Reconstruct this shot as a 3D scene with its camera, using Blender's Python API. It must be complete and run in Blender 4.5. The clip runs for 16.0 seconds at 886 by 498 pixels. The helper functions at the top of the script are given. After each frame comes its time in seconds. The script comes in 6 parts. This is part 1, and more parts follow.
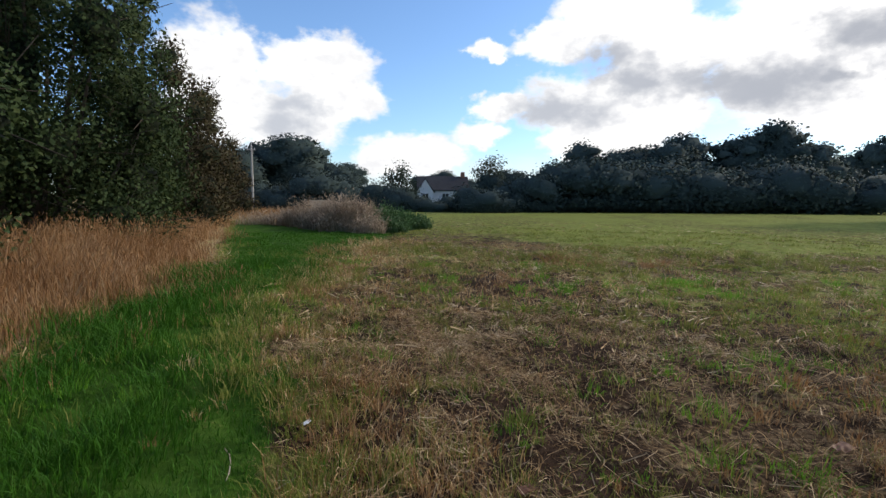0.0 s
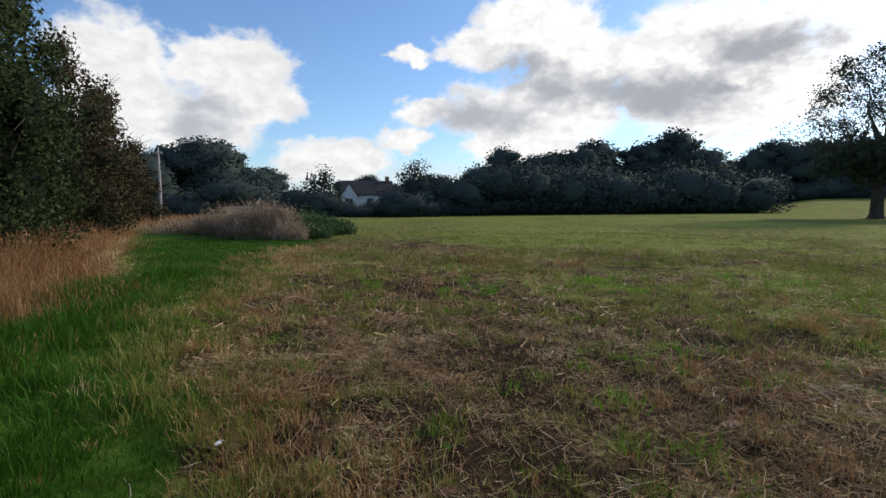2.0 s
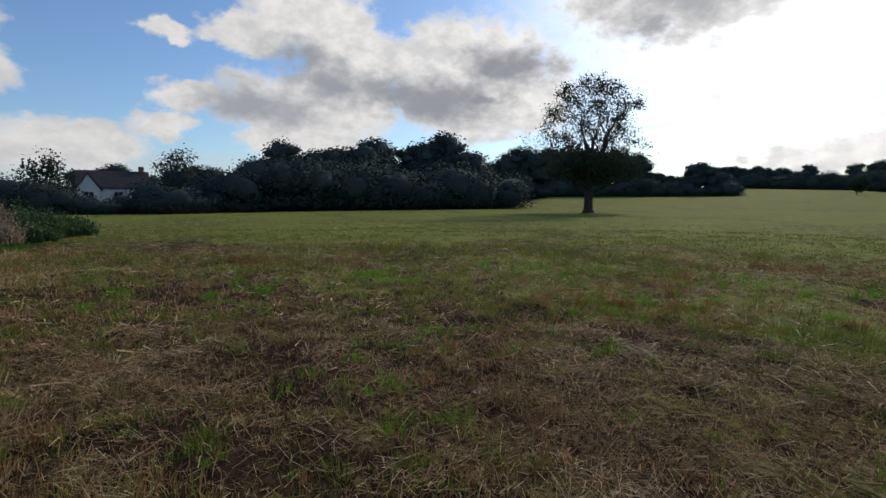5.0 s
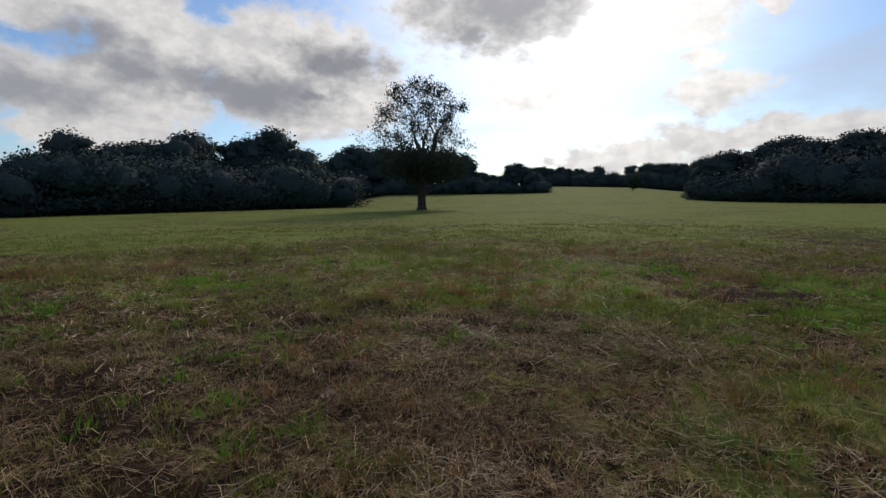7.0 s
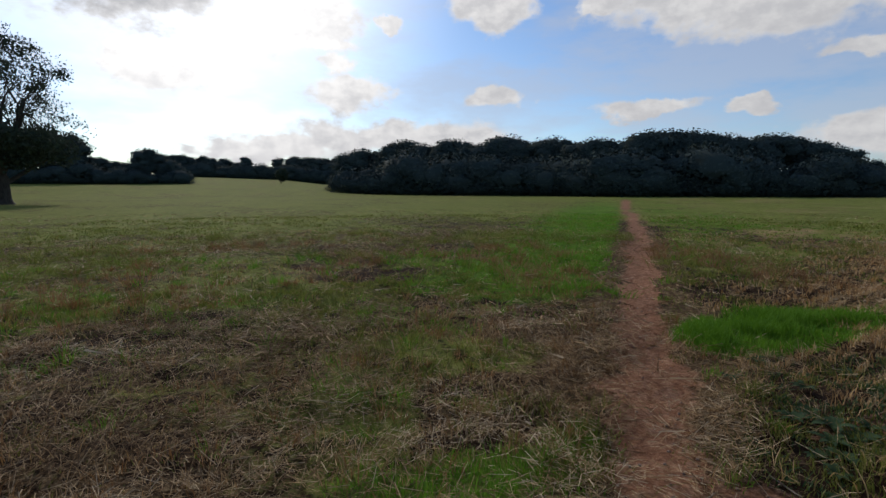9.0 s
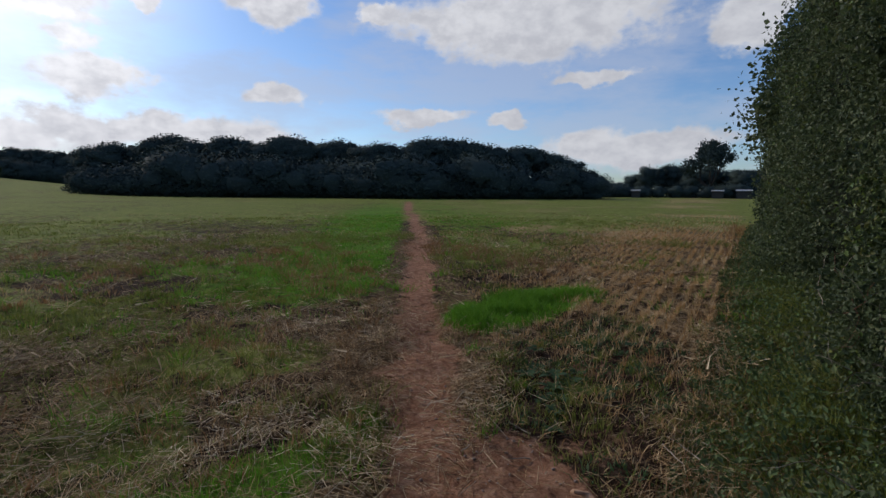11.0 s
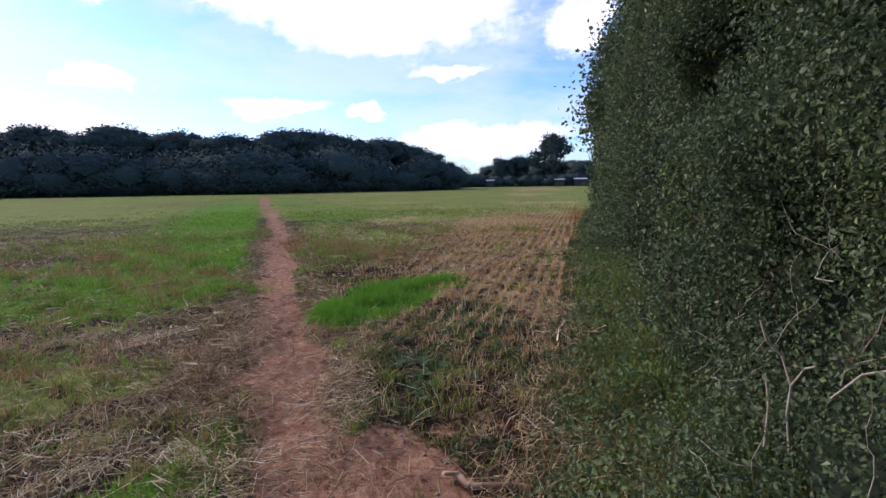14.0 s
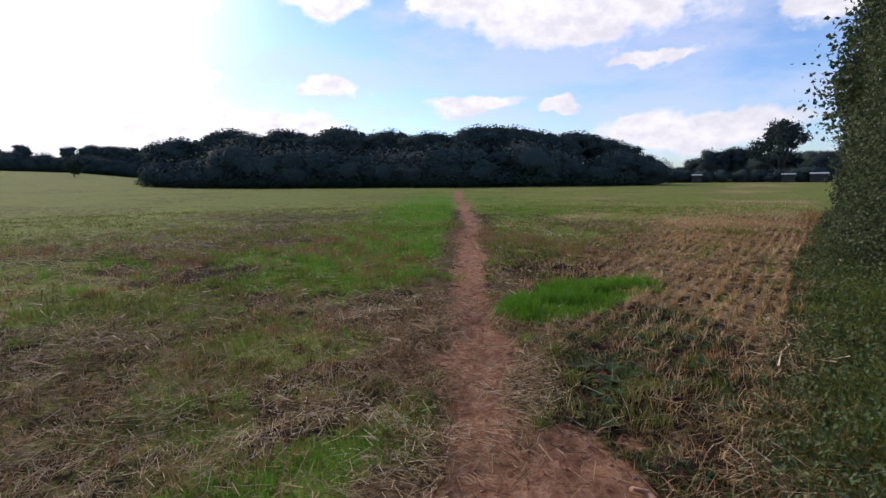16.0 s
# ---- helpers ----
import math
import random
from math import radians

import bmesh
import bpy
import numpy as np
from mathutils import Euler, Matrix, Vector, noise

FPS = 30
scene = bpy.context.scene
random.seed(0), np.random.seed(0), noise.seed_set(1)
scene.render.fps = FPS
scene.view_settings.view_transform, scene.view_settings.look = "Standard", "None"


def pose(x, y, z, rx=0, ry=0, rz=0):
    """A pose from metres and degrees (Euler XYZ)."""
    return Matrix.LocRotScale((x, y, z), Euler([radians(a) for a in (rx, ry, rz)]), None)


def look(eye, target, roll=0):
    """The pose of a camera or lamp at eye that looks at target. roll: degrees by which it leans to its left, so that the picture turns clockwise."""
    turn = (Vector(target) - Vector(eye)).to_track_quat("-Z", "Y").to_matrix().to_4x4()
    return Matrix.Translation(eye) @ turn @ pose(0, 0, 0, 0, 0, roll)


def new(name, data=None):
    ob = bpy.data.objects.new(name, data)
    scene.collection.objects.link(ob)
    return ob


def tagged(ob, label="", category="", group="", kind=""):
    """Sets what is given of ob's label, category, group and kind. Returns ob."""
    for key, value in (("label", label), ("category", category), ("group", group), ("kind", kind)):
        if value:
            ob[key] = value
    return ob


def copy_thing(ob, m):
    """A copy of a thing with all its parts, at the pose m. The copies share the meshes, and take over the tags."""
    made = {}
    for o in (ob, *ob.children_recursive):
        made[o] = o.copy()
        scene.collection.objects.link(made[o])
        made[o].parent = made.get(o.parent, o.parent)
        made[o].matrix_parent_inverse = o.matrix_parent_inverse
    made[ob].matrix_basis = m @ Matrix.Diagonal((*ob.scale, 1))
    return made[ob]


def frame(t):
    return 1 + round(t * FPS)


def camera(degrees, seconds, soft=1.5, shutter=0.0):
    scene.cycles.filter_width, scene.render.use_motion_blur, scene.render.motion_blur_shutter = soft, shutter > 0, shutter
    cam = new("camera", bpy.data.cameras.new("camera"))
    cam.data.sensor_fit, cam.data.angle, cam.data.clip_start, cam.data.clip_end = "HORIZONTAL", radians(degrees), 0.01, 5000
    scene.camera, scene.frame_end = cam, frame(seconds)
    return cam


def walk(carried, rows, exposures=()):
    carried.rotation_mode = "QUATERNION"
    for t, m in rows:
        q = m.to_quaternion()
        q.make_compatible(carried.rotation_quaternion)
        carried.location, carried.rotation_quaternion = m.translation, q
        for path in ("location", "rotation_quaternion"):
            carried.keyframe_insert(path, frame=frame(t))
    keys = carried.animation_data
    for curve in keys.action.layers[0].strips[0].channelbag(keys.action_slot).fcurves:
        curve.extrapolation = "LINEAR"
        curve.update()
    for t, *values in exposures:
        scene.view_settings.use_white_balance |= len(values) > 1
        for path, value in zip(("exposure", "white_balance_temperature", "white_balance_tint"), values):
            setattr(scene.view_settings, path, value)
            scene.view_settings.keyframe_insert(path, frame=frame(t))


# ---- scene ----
cam = camera(84.5, 16.0, soft=1.5)
PATH = [
    (0, 0.003, 0.005, 1.562, 84.28, -0.46, 0.00),
    (0.5, 0.019, -0.000, 1.563, 84.21, 0.01, -3.32),
    (1, 0.042, 0.005, 1.561, 84.19, 0.13, -5.20),
    (1.5, 0.051, 0.013, 1.562, 84.32, 0.29, -6.71),
    (2, 0.061, 0.004, 1.564, 84.79, 0.22, -8.69),
    (2.5, 0.071, 0.018, 1.565, 84.80, 1.06, -8.85),
    (3, 0.116, 0.039, 1.559, 84.65, 1.46, -11.93),
    (3.5, 0.127, 0.051, 1.540, 84.49, 0.44, -20.65),
    (4, 0.125, -0.091, 1.595, 84.32, -0.21, -28.76),
    (4.2, 0.120, -0.103, 1.596, 84.29, -0.32, -30.57),
    (6.3, 0.320, 0.032, 1.488, 84.37, 1.00, -39.39),
    (6.5, 0.306, 0.032, 1.494, 84.24, 0.56, -42.37),
    (7, 0.241, 0.074, 1.499, 84.06, 0.63, -52.67),
    (7.5, 0.183, 0.055, 1.508, 83.43, 1.64, -68.18),
    (8, 0.159, -0.023, 1.507, 82.97, 0.94, -81.51),
    (8.2, 0.177, -0.069, 1.511, 82.86, 0.65, -84.61),
    (10.5, -0.052, -0.124, 1.515, 83.27, -0.13, -106.29),
    (11, -0.063, -0.155, 1.512, 83.20, -0.37, -116.31),
    (11.5, -0.056, -0.210, 1.499, 83.23, -0.12, -126.11),
    (12, -0.050, -0.261, 1.486, 82.41, 0.29, -135.20),
    (12.5, -0.074, -0.248, 1.502, 82.28, 0.09, -139.00),
    (13, -0.069, -0.246, 1.505, 82.28, 0.08, -139.39),
    (13.5, -0.057, -0.254, 1.491, 82.27, 0.25, -139.39),
    (14, -0.039, -0.213, 1.496, 82.26, 0.81, -132.23),
    (14.5, -0.031, -0.202, 1.504, 82.12, 0.38, -128.19),
    (15, -0.021, -0.180, 1.506, 82.03, -0.84, -123.53),
    (15.5, -0.018, -0.171, 1.512, 81.87, -0.16, -117.74),
    (16, -0.038, -0.145, 1.520, 81.87, 0.54, -110.52),
]
walk(cam, [(t, pose(x, y, z, rx, ry, rz)) for t, x, y, z, rx, ry, rz in PATH], exposures=[
    (0.0, 0.32, 6550, 10), (0.7, 0.2, 6550, 10), (1.6, 0.1, 6550, 10), (2.5, 0.0, 6550, 10), (4.0, -0.28, 6550, 10), (6.5, -0.5, 6600, 11), (7.5, -0.55, 6600, 11), (8.2, -0.5, 6500, 10),
    (10.3, -0.72, 6250, 14), (11.2, -0.5, 6050, 13), (12.4, 0.38, 5900, 23), (13.5, 0.46, 5800, 24), (14.5, 0.30, 5740, 21), (15.5, 0.12, 6000, 20), (16.0, 0.05, 6200, 20)])

# ---- sky, clouds and sun ----
SUN_AZ, SUN_EL = -66.0, 28.0      # degrees: turn to the left from the way the walk begins, and height
world = bpy.data.worlds.new("sky")
scene.world = world
world.use_nodes = True


def sky_nodes():
    nt = world.node_tree
    N, L = nt.nodes, nt.links
    N.clear()

    def m(op, a, b=None, c=None, clamp=False):
        n = N.new("ShaderNodeMath")
        n.operation, n.use_clamp = op, clamp
        for i, v in enumerate((a, b, c)):
            if v is None:
                continue
            if isinstance(v, (int, float)):
                n.inputs[i].default_value = v
            else:
                L.new(v, n.inputs[i])
        return n.outputs[0]

    def ramp(v, lo, hi, a=0.0, b=1.0):
        n = N.new("ShaderNodeMapRange")
        n.interpolation_type = "SMOOTHSTEP"
        L.new(v, n.inputs["Value"])
        for k, x in (("From Min", lo), ("From Max", hi), ("To Min", a), ("To Max", b)):
            n.inputs[k].default_value = x
        return n.outputs[0]

    def mix(f, a, b):
        n = N.new("ShaderNodeMix")
        n.data_type = "RGBA"
        for s, v in ((n.inputs[0], f), (n.inputs[6], a), (n.inputs[7], b)):
            if isinstance(v, (int, float, tuple)):
                s.default_value = v
            else:
                L.new(v, s)
        return n.outputs[2]

    tc = N.new("ShaderNodeTexCoord")
    turn = N.new("ShaderNodeVectorRotate")
    turn.rotation_type = "Z_AXIS"
    turn.inputs["Angle"].default_value = radians(70)
    L.new(tc.outputs["Generated"], turn.inputs["Vector"])
    sep = N.new("ShaderNodeSeparateXYZ")
    L.new(turn.outputs[0], sep.inputs[0])
    az = m("MULTIPLY_ADD", m("ARCTAN2", m("MULTIPLY", sep.outputs[0], -1.0), sep.outputs[1]), 57.29578, -70.0)
    el = m("MULTIPLY", m("ARCSINE", sep.outputs[2]), 57.29578)
    com = N.new("ShaderNodeCombineXYZ")
    L.new(az, com.inputs[0])
    L.new(el, com.inputs[1])

    def noise_of(scale, detail, rough=0.55, stretch=1.6, w=0.0):
        mp = N.new("ShaderNodeVectorMath")
        mp.operation = "MULTIPLY_ADD"
        L.new(com.outputs[0], mp.inputs[0])
        mp.inputs[1].default_value = (1.0, stretch, 1.0)
        mp.inputs[2].default_value = (0, 0, w)
        n = N.new("ShaderNodeTexNoise")
        n.inputs["Scale"].default_value, n.inputs["Detail"].default_value, n.inputs["Roughness"].default_value = scale, detail, rough
        L.new(mp.outputs[0], n.inputs["Vector"])
        return n.outputs[0]

    # ragged outlines: the sky's grid is bent by two sizes of turbulence before the clouds are laid on it
    smooth_com = com.outputs[0]
    bent = smooth_com
    for size, amount, w in ((0.16, 7.0, 3.0), (0.55, 2.6, 9.0), (1.7, 0.8, 15.0)):
        mp = N.new("ShaderNodeVectorMath")
        mp.operation = "MULTIPLY_ADD"
        L.new(smooth_com, mp.inputs[0])
        mp.inputs[1].default_value, mp.inputs[2].default_value = (1.0, 1.3, 1.0), (0, 0, w)
        n = N.new("ShaderNodeTexNoise")
        n.inputs["Scale"].default_value, n.inputs["Detail"].default_value = size, 4
        L.new(mp.outputs[0], n.inputs["Vector"])
        off = N.new("ShaderNodeVectorMath")
        off.operation = "SUBTRACT"
        L.new(n.outputs["Color"], off.inputs[0])
        off.inputs[1].default_value = (0.5, 0.5, 0.5)
        ad = N.new("ShaderNodeVectorMath")
        ad.operation = "MULTIPLY_ADD"
        L.new(off.outputs[0], ad.inputs[0])
        ad.inputs[1].default_value = (amount, amount * 0.55, 0)
        L.new(bent, ad.inputs[2])
        bent = ad.outputs[0]

    big, fine, wisp = noise_of(0.13, 6, 0.58), noise_of(0.42, 5, 0.6, 1.5, 7.0), noise_of(0.1, 8, 0.6, 3.0, 21.0)

    def field(blobs):
        best = None
        for a, e, ra, re in blobs:
            v = N.new("ShaderNodeVectorMath")
            v.operation = "MULTIPLY_ADD"
            L.new(bent, v.inputs[0])
            v.inputs[1].default_value = (1 / ra, 1 / re, 0)
            v.inputs[2].default_value = (-a / ra, -e / re, 0)
            ln = N.new("ShaderNodeVectorMath")
            ln.operation = "LENGTH"
            L.new(v.outputs[0], ln.inputs[0])
            best = ln.outputs["Value"] if best is None else m("SMOOTH_MIN", best, ln.outputs["Value"], 0.25)
        return m("SUBTRACT", 1.0, best)

    wobble = m("ADD", m("MULTIPLY", m("SUBTRACT", big, 0.5), 1.5), m("MULTIPLY", m("SUBTRACT", fine, 0.5), 0.75))
    cover = m("ADD", field(CLOUDS_A + CLOUDS_B + CLOUDS_C), wobble)
    dark = m("ADD", field(DARK), m("MULTIPLY", wobble, 0.8))
    thin = m("ADD", field(VEIL), m("MULTIPLY", m("SUBTRACT", wisp, 0.5), 2.2))
    # behind the walker the sky goes on with scattered cloud of the same kind
    back = m("MULTIPLY", ramp(m("ABSOLUTE", m("ADD", az, 70.0)), 118, 140), ramp(big, 0.5, 0.62))
    high = m("MULTIPLY", ramp(el, 33, 45), ramp(big, 0.52, 0.64))
    cov = m("MAXIMUM", ramp(cover, -0.2, 0.28), m("MAXIMUM", back, high))
    shade = m("MULTIPLY", ramp(dark, -0.5, 0.8), 0.95)

    sky = N.new("ShaderNodeTexSky")
    sky.sky_type, sky.sun_disc = "NISHITA", False
    sky.sun_elevation, sky.sun_rotation = radians(SUN_EL), radians(-SUN_AZ)
    sky.air_density, sky.dust_density, sky.ozone_density = 1.0, 0.6, 1.6
    tone = N.new("ShaderNodeVectorMath")
    tone.operation = "SCALE"
    L.new(sky.outputs[0], tone.inputs[0])
    tone.inputs["Scale"].default_value = SKY_STRENGTH
    tint = N.new("ShaderNodeVectorMath")
    tint.operation = "MULTIPLY"
    L.new(tone.outputs[0], tint.inputs[0])
    tint.inputs[1].default_value = (0.75, 0.92, 1.12)

    # the sun behind thin cloud: a broad bright aureole
    sd = N.new("ShaderNodeVectorMath")
    sd.operation = "DOT_PRODUCT"
    L.new(tc.outputs["Generated"], sd.inputs[0])
    a, e = radians(SUN_AZ), radians(SUN_EL)
    sd.inputs[1].default_value = (-math.sin(a) * math.cos(e), math.cos(a) * math.cos(e), math.sin(e))
    ang = m("MULTIPLY", m("ARCCOSINE", sd.outputs["Value"]), 57.29578)
    aur = ramp(ang, 30, 3)
    aur2 = ramp(ang, 75, 8)

    veil = mix(m("MULTIPLY", ramp(thin, 0.0, 0.9), 0.52), tint.outputs[0], (0.70, 0.76, 0.88, 1))
    puff = m("MULTIPLY", ramp(m("ADD", m("MULTIPLY", fine, 0.6), m("MULTIPLY", big, 0.4)), 0.36, 0.66), 0.6)
    white = mix(aur2, (0.95, 0.95, 0.94, 1), (1.28, 1.26, 1.23, 1))
    grey = mix(aur2, (0.46, 0.49, 0.55, 1), (0.31, 0.33, 0.38, 1))
    white = mix(puff, white, (0.60, 0.61, 0.65, 1))
    body = mix(shade, white, grey)
    col = mix(cov, veil, body)
    glow = mix(m("MULTIPLY", aur, m("SUBTRACT", 1.0, m("MULTIPLY", shade, 0.75))), (0, 0, 0, 1), (0.95, 0.93, 0.88, 1))
    add = N.new("ShaderNodeVectorMath")
    add.operation = "ADD"
    L.new(col, add.inputs[0])
    L.new(glow, add.inputs[1])
    bg = N.new("ShaderNodeBackground")
    L.new(add.outputs[0], bg.inputs["Color"])
    bg.inputs["Strength"].default_value = 1.0
    out = N.new("ShaderNodeOutputWorld")
    L.new(bg.outputs[0], out.inputs["Surface"])


SKY_STRENGTH = 0.15
# clouds: direction, height, half width and half height, in degrees
CLOUDS_A = [(24.0, 12.2, 5.4, 5.6), (15.5, 14.6, 6.6, 3.4), (12.6, 10.6, 5.8, 2.6), (18.5, 8.6, 8.0, 4.2), (3.8, 5.2, 6.8, 2.6), (-5.1, 16.7, 2.1, 1.1), (-12.6, 16.9, 4.7, 2.0), (-22.6, 15.7, 6.5, 3.3), (-6.2, 10.5, 3.6, 1.5), (-4.2, 7.7, 3.6, 1.6), (-19.3, 10.1, 11.5, 3.6), (-33.9, 13.0, 7.6, 6.0), (-17.7, 6.0, 6.0, 1.9)]
CLOUDS_B = [(-19.1, 19.3, 7.2, 4.0), (-23.7, 14.7, 7.0, 3.3), (-20.9, 10.7, 9.6, 3.8), (-16.2, 6.4, 5.2, 1.8), (-37.3, 14.7, 11.4, 5.3), (-39.0, 10.9, 9.7, 4.4), (-58.4, 20.9, 10.8, 6.0), (-75.1, 19.2, 7.0, 5.0), (-62.1, 11.8, 5.0, 2.4), (-71.9, 4.4, 7.8, 1.5), (-79.8, 13.2, 2.5, 1.1)]
CLOUDS_C = [(-78.3, 15.1, 2.9, 0.9), (-81.0, 10.7, 4.9, 2.0), (-80.1, 13.3, 1.7, 0.8), (-97.6, 19.0, 5.1, 2.2), (-109.8, 18.8, 2.3, 1.1), (-126.7, 17.9, 15.8, 3.6), (-113.9, 8.1, 5.3, 1.0), (-123.6, 7.8, 1.8, 0.7), (-88.3, 5.7, 13.7, 1.8), (-133.6, 12.3, 3.8, 0.8), (-136.7, 4.7, 11.0, 2.2), (-147.4, 16.4, 3.9, 2.8), (-86.5, 17.8, 1.7, 0.7), (-98.3, 10.1, 3.8, 1.0), (-156.2, 6.0, 2.9, 1.9)]
DARK = [(-12.8, 10.0, 6.3, 2.1), (-17.9, 14.4, 3.9, 2.5), (-29.2, 12.0, 10.0, 2.1), (-38.3, 11.5, 3.8, 0.9), (-42.3, 14.5, 5.5, 2.4), (-56.2, 17.8, 5.2, 2.4), (16.4, 10.3, 3.7, 1.5), (17.8, 7.9, 3.2, 1.7), (-58.8, 20.2, 9.9, 4.8), (-18.3, 15.0, 2.8, 2.2), (-21.3, 12.4, 4.0, 1.8), (-33.2, 11.1, 9.1, 2.7), (-40.0, 15.1, 3.7, 2.0)]
VEIL = [(-66, 14, 32, 14), (-97, 9, 26, 8), (-116, 12, 18, 9), (-132, 6, 34, 6), (-128, 17, 34, 14), (0, 2, 60, 4)]
sky_nodes()

sun = new("sun", bpy.data.lights.new("sun", "SUN"))
sun.data.energy, sun.data.angle, sun.data.color = 2.7, radians(5), (1.0, 0.87, 0.68)
_a, _e = radians(SUN_AZ), radians(SUN_EL)
sun.matrix_world = look((0, 0, 0), (math.sin(_a) * math.cos(_e), -math.cos(_a) * math.cos(_e), -math.sin(_e)))

# ---- materials ----


def material(name):
    mt = bpy.data.materials.new(name)
    mt.use_nodes = True
    nt = mt.node_tree
    return mt, nt.nodes, nt.links, nt.nodes["Principled BSDF"]


def link_mix(N, L, f, a, b, mode="MIX"):
    n = N.new("ShaderNodeMix")
    n.data_type, n.blend_type = "RGBA", mode
    for s, v in ((n.inputs[0], f), (n.inputs[6], a), (n.inputs[7], b)):
        if isinstance(v, (int, float)):
            s.default_value = v
        elif isinstance(v, tuple):
            s.default_value = (*v, 1) if len(v) == 3 else v
        else:
            L.new(v, s)
    return n.outputs[2]


def noise_node(N, L, scale, detail=4, rough=0.6, coord="Object"):
    tc = N.new("ShaderNodeTexCoord")
    n = N.new("ShaderNodeTexNoise")
    n.inputs["Scale"].default_value, n.inputs["Detail"].default_value, n.inputs["Roughness"].default_value = scale, detail, rough
    L.new(tc.outputs[coord], n.inputs["Vector"])
    return n.outputs[0]


def span(N, L, v, lo, hi, a=0.0, b=1.0):
    n = N.new("ShaderNodeMapRange")
    L.new(v, n.inputs["Value"])
    for k, x in (("From Min", lo), ("From Max", hi), ("To Min", a), ("To Max", b)):
        n.inputs[k].default_value = x
    return n.outputs[0]


def stops(N, L, v, *cols):
    r = N.new("ShaderNodeValToRGB")
    while len(r.color_ramp.elements) < len(cols):
        r.color_ramp.elements.new(0.5)
    for i, c in enumerate(cols):
        r.color_ramp.elements[i].position = i / (len(cols) - 1)
        r.color_ramp.elements[i].color = (*c, 1)
    L.new(v, r.inputs[0])
    return r.outputs[0]


def leafy(name, cols, patch=0.6, through_light=0.25, rough=0.55, gloss=0.3):
    """Leaves or blades: each one its own tint, with broad drifts of tone, letting some light through."""
    mt, N, L, p = material(name)
    geo = N.new("ShaderNodeNewGeometry")
    drift = noise_node(N, L, patch, 3)
    both = N.new("ShaderNodeMath")
    both.operation = "MULTIPLY_ADD"
    L.new(geo.outputs["Random Per Island"], both.inputs[0])
    both.inputs[1].default_value = 0.6
    L.new(span(N, L, drift, 0.3, 0.7, 0.0, 0.4), both.inputs[2])
    col = stops(N, L, both.outputs[0], *cols)
    L.new(col, p.inputs["Base Color"])
    p.inputs["Roughness"].default_value = rough
    p.inputs["Specular IOR Level"].default_value = gloss
    if through_light:
        tr = N.new("ShaderNodeBsdfTranslucent")
        L.new(col, tr.inputs[0])
        mx = N.new("ShaderNodeMixShader")
        mx.inputs[0].default_value = through_light
        L.new(p.outputs[0], mx.inputs[1])
        L.new(tr.outputs[0], mx.inputs[2])
        L.new(mx.outputs[0], N["Material Output"].inputs["Surface"])
    return mt


def grainy(name, cols, scale=6.0, bump=0.4, rough=0.8, stretch=(1, 1, 1)):
    """Bark, boards, plaster, stone: two scales of tone and a fine relief."""
    mt, N, L, p = material(name)
    tc = N.new("ShaderNodeTexCoord")
    mp = N.new("ShaderNodeMapping")
    mp.inputs["Scale"].default_value = stretch
    L.new(tc.outputs["Object"], mp.inputs["Vector"])
    outs = []
    for s, d in ((scale, 6), (scale * 0.17, 3)):
        n = N.new("ShaderNodeTexNoise")
        n.inputs["Scale"].default_value, n.inputs["Detail"].default_value = s, d
        L.new(mp.outputs[0], n.inputs["Vector"])
        outs.append(n.outputs[0])
    mid = N.new("ShaderNodeMath")
    mid.operation = "MULTIPLY_ADD"
    L.new(outs[0], mid.inputs[0])
    mid.inputs[1].default_value = 0.6
    L.new(span(N, L, outs[1], 0.0, 1.0, 0.0, 0.4), mid.inputs[2])
    L.new(stops(N, L, span(N, L, mid.outputs[0], 0.3, 0.7), *cols), p.inputs["Base Color"])
    b = N.new("ShaderNodeBump")
    b.inputs["Strength"].default_value = bump
    b.inputs["Distance"].default_value = 0.02
    L.new(outs[0], b.inputs["Height"])
    L.new(b.outputs[0], p.inputs["Normal"])
    p.inputs["Roughness"].default_value = rough
    p.inputs["Specular IOR Level"].default_value = 0.2
    return mt


# both woodland greens carry extra blue, distance haze mixed into the leaf colour
HAZED_WOOD_LEAF = leafy("hazed_woodland_leaf", [(0.045, 0.065, 0.066), (0.058, 0.082, 0.078), (0.074, 0.102, 0.084)], 0.12, 0.08, 0.8, 0.06)
# darker copy of the woodland leaf: crown shade put into the colour
WOOD_SHADE = leafy("woodland_leaf_shade", [(0.034, 0.050, 0.050), (0.050, 0.070, 0.066)], 0.9, 0.0, 0.9, 0.06)
OAK_LEAF = leafy("field_tree_leaf", [(0.026, 0.040, 0.031), (0.046, 0.064, 0.045), (0.064, 0.082, 0.050)], 0.3, 0.25, 0.7, 0.1)
BUSH_LEAF = leafy("bush_leaf", [(0.018, 0.034, 0.014), (0.035, 0.058, 0.022), (0.065, 0.085, 0.032)], 0.5, 0.2, 0.7, 0.1)
BUSH_BROWN = leafy("bush_brown_leaf", [(0.040, 0.030, 0.018), (0.055, 0.045, 0.024), (0.045, 0.055, 0.024)], 0.4, 0.15, 0.7, 0.1)
HEDGE_LEAF = leafy("hedge_leaf", [(0.022, 0.036, 0.019), (0.054, 0.078, 0.036), (0.100, 0.132, 0.056), (0.19, 0.205, 0.10)], 1.1, 0.35, 0.55, 0.25)
VERGE_LEAF = leafy("verge_leaf", [(0.045, 0.080, 0.032), (0.085, 0.130, 0.050), (0.145, 0.185, 0.078), (0.22, 0.20, 0.11)], 1.2, 0.25, 0.65, 0.12)
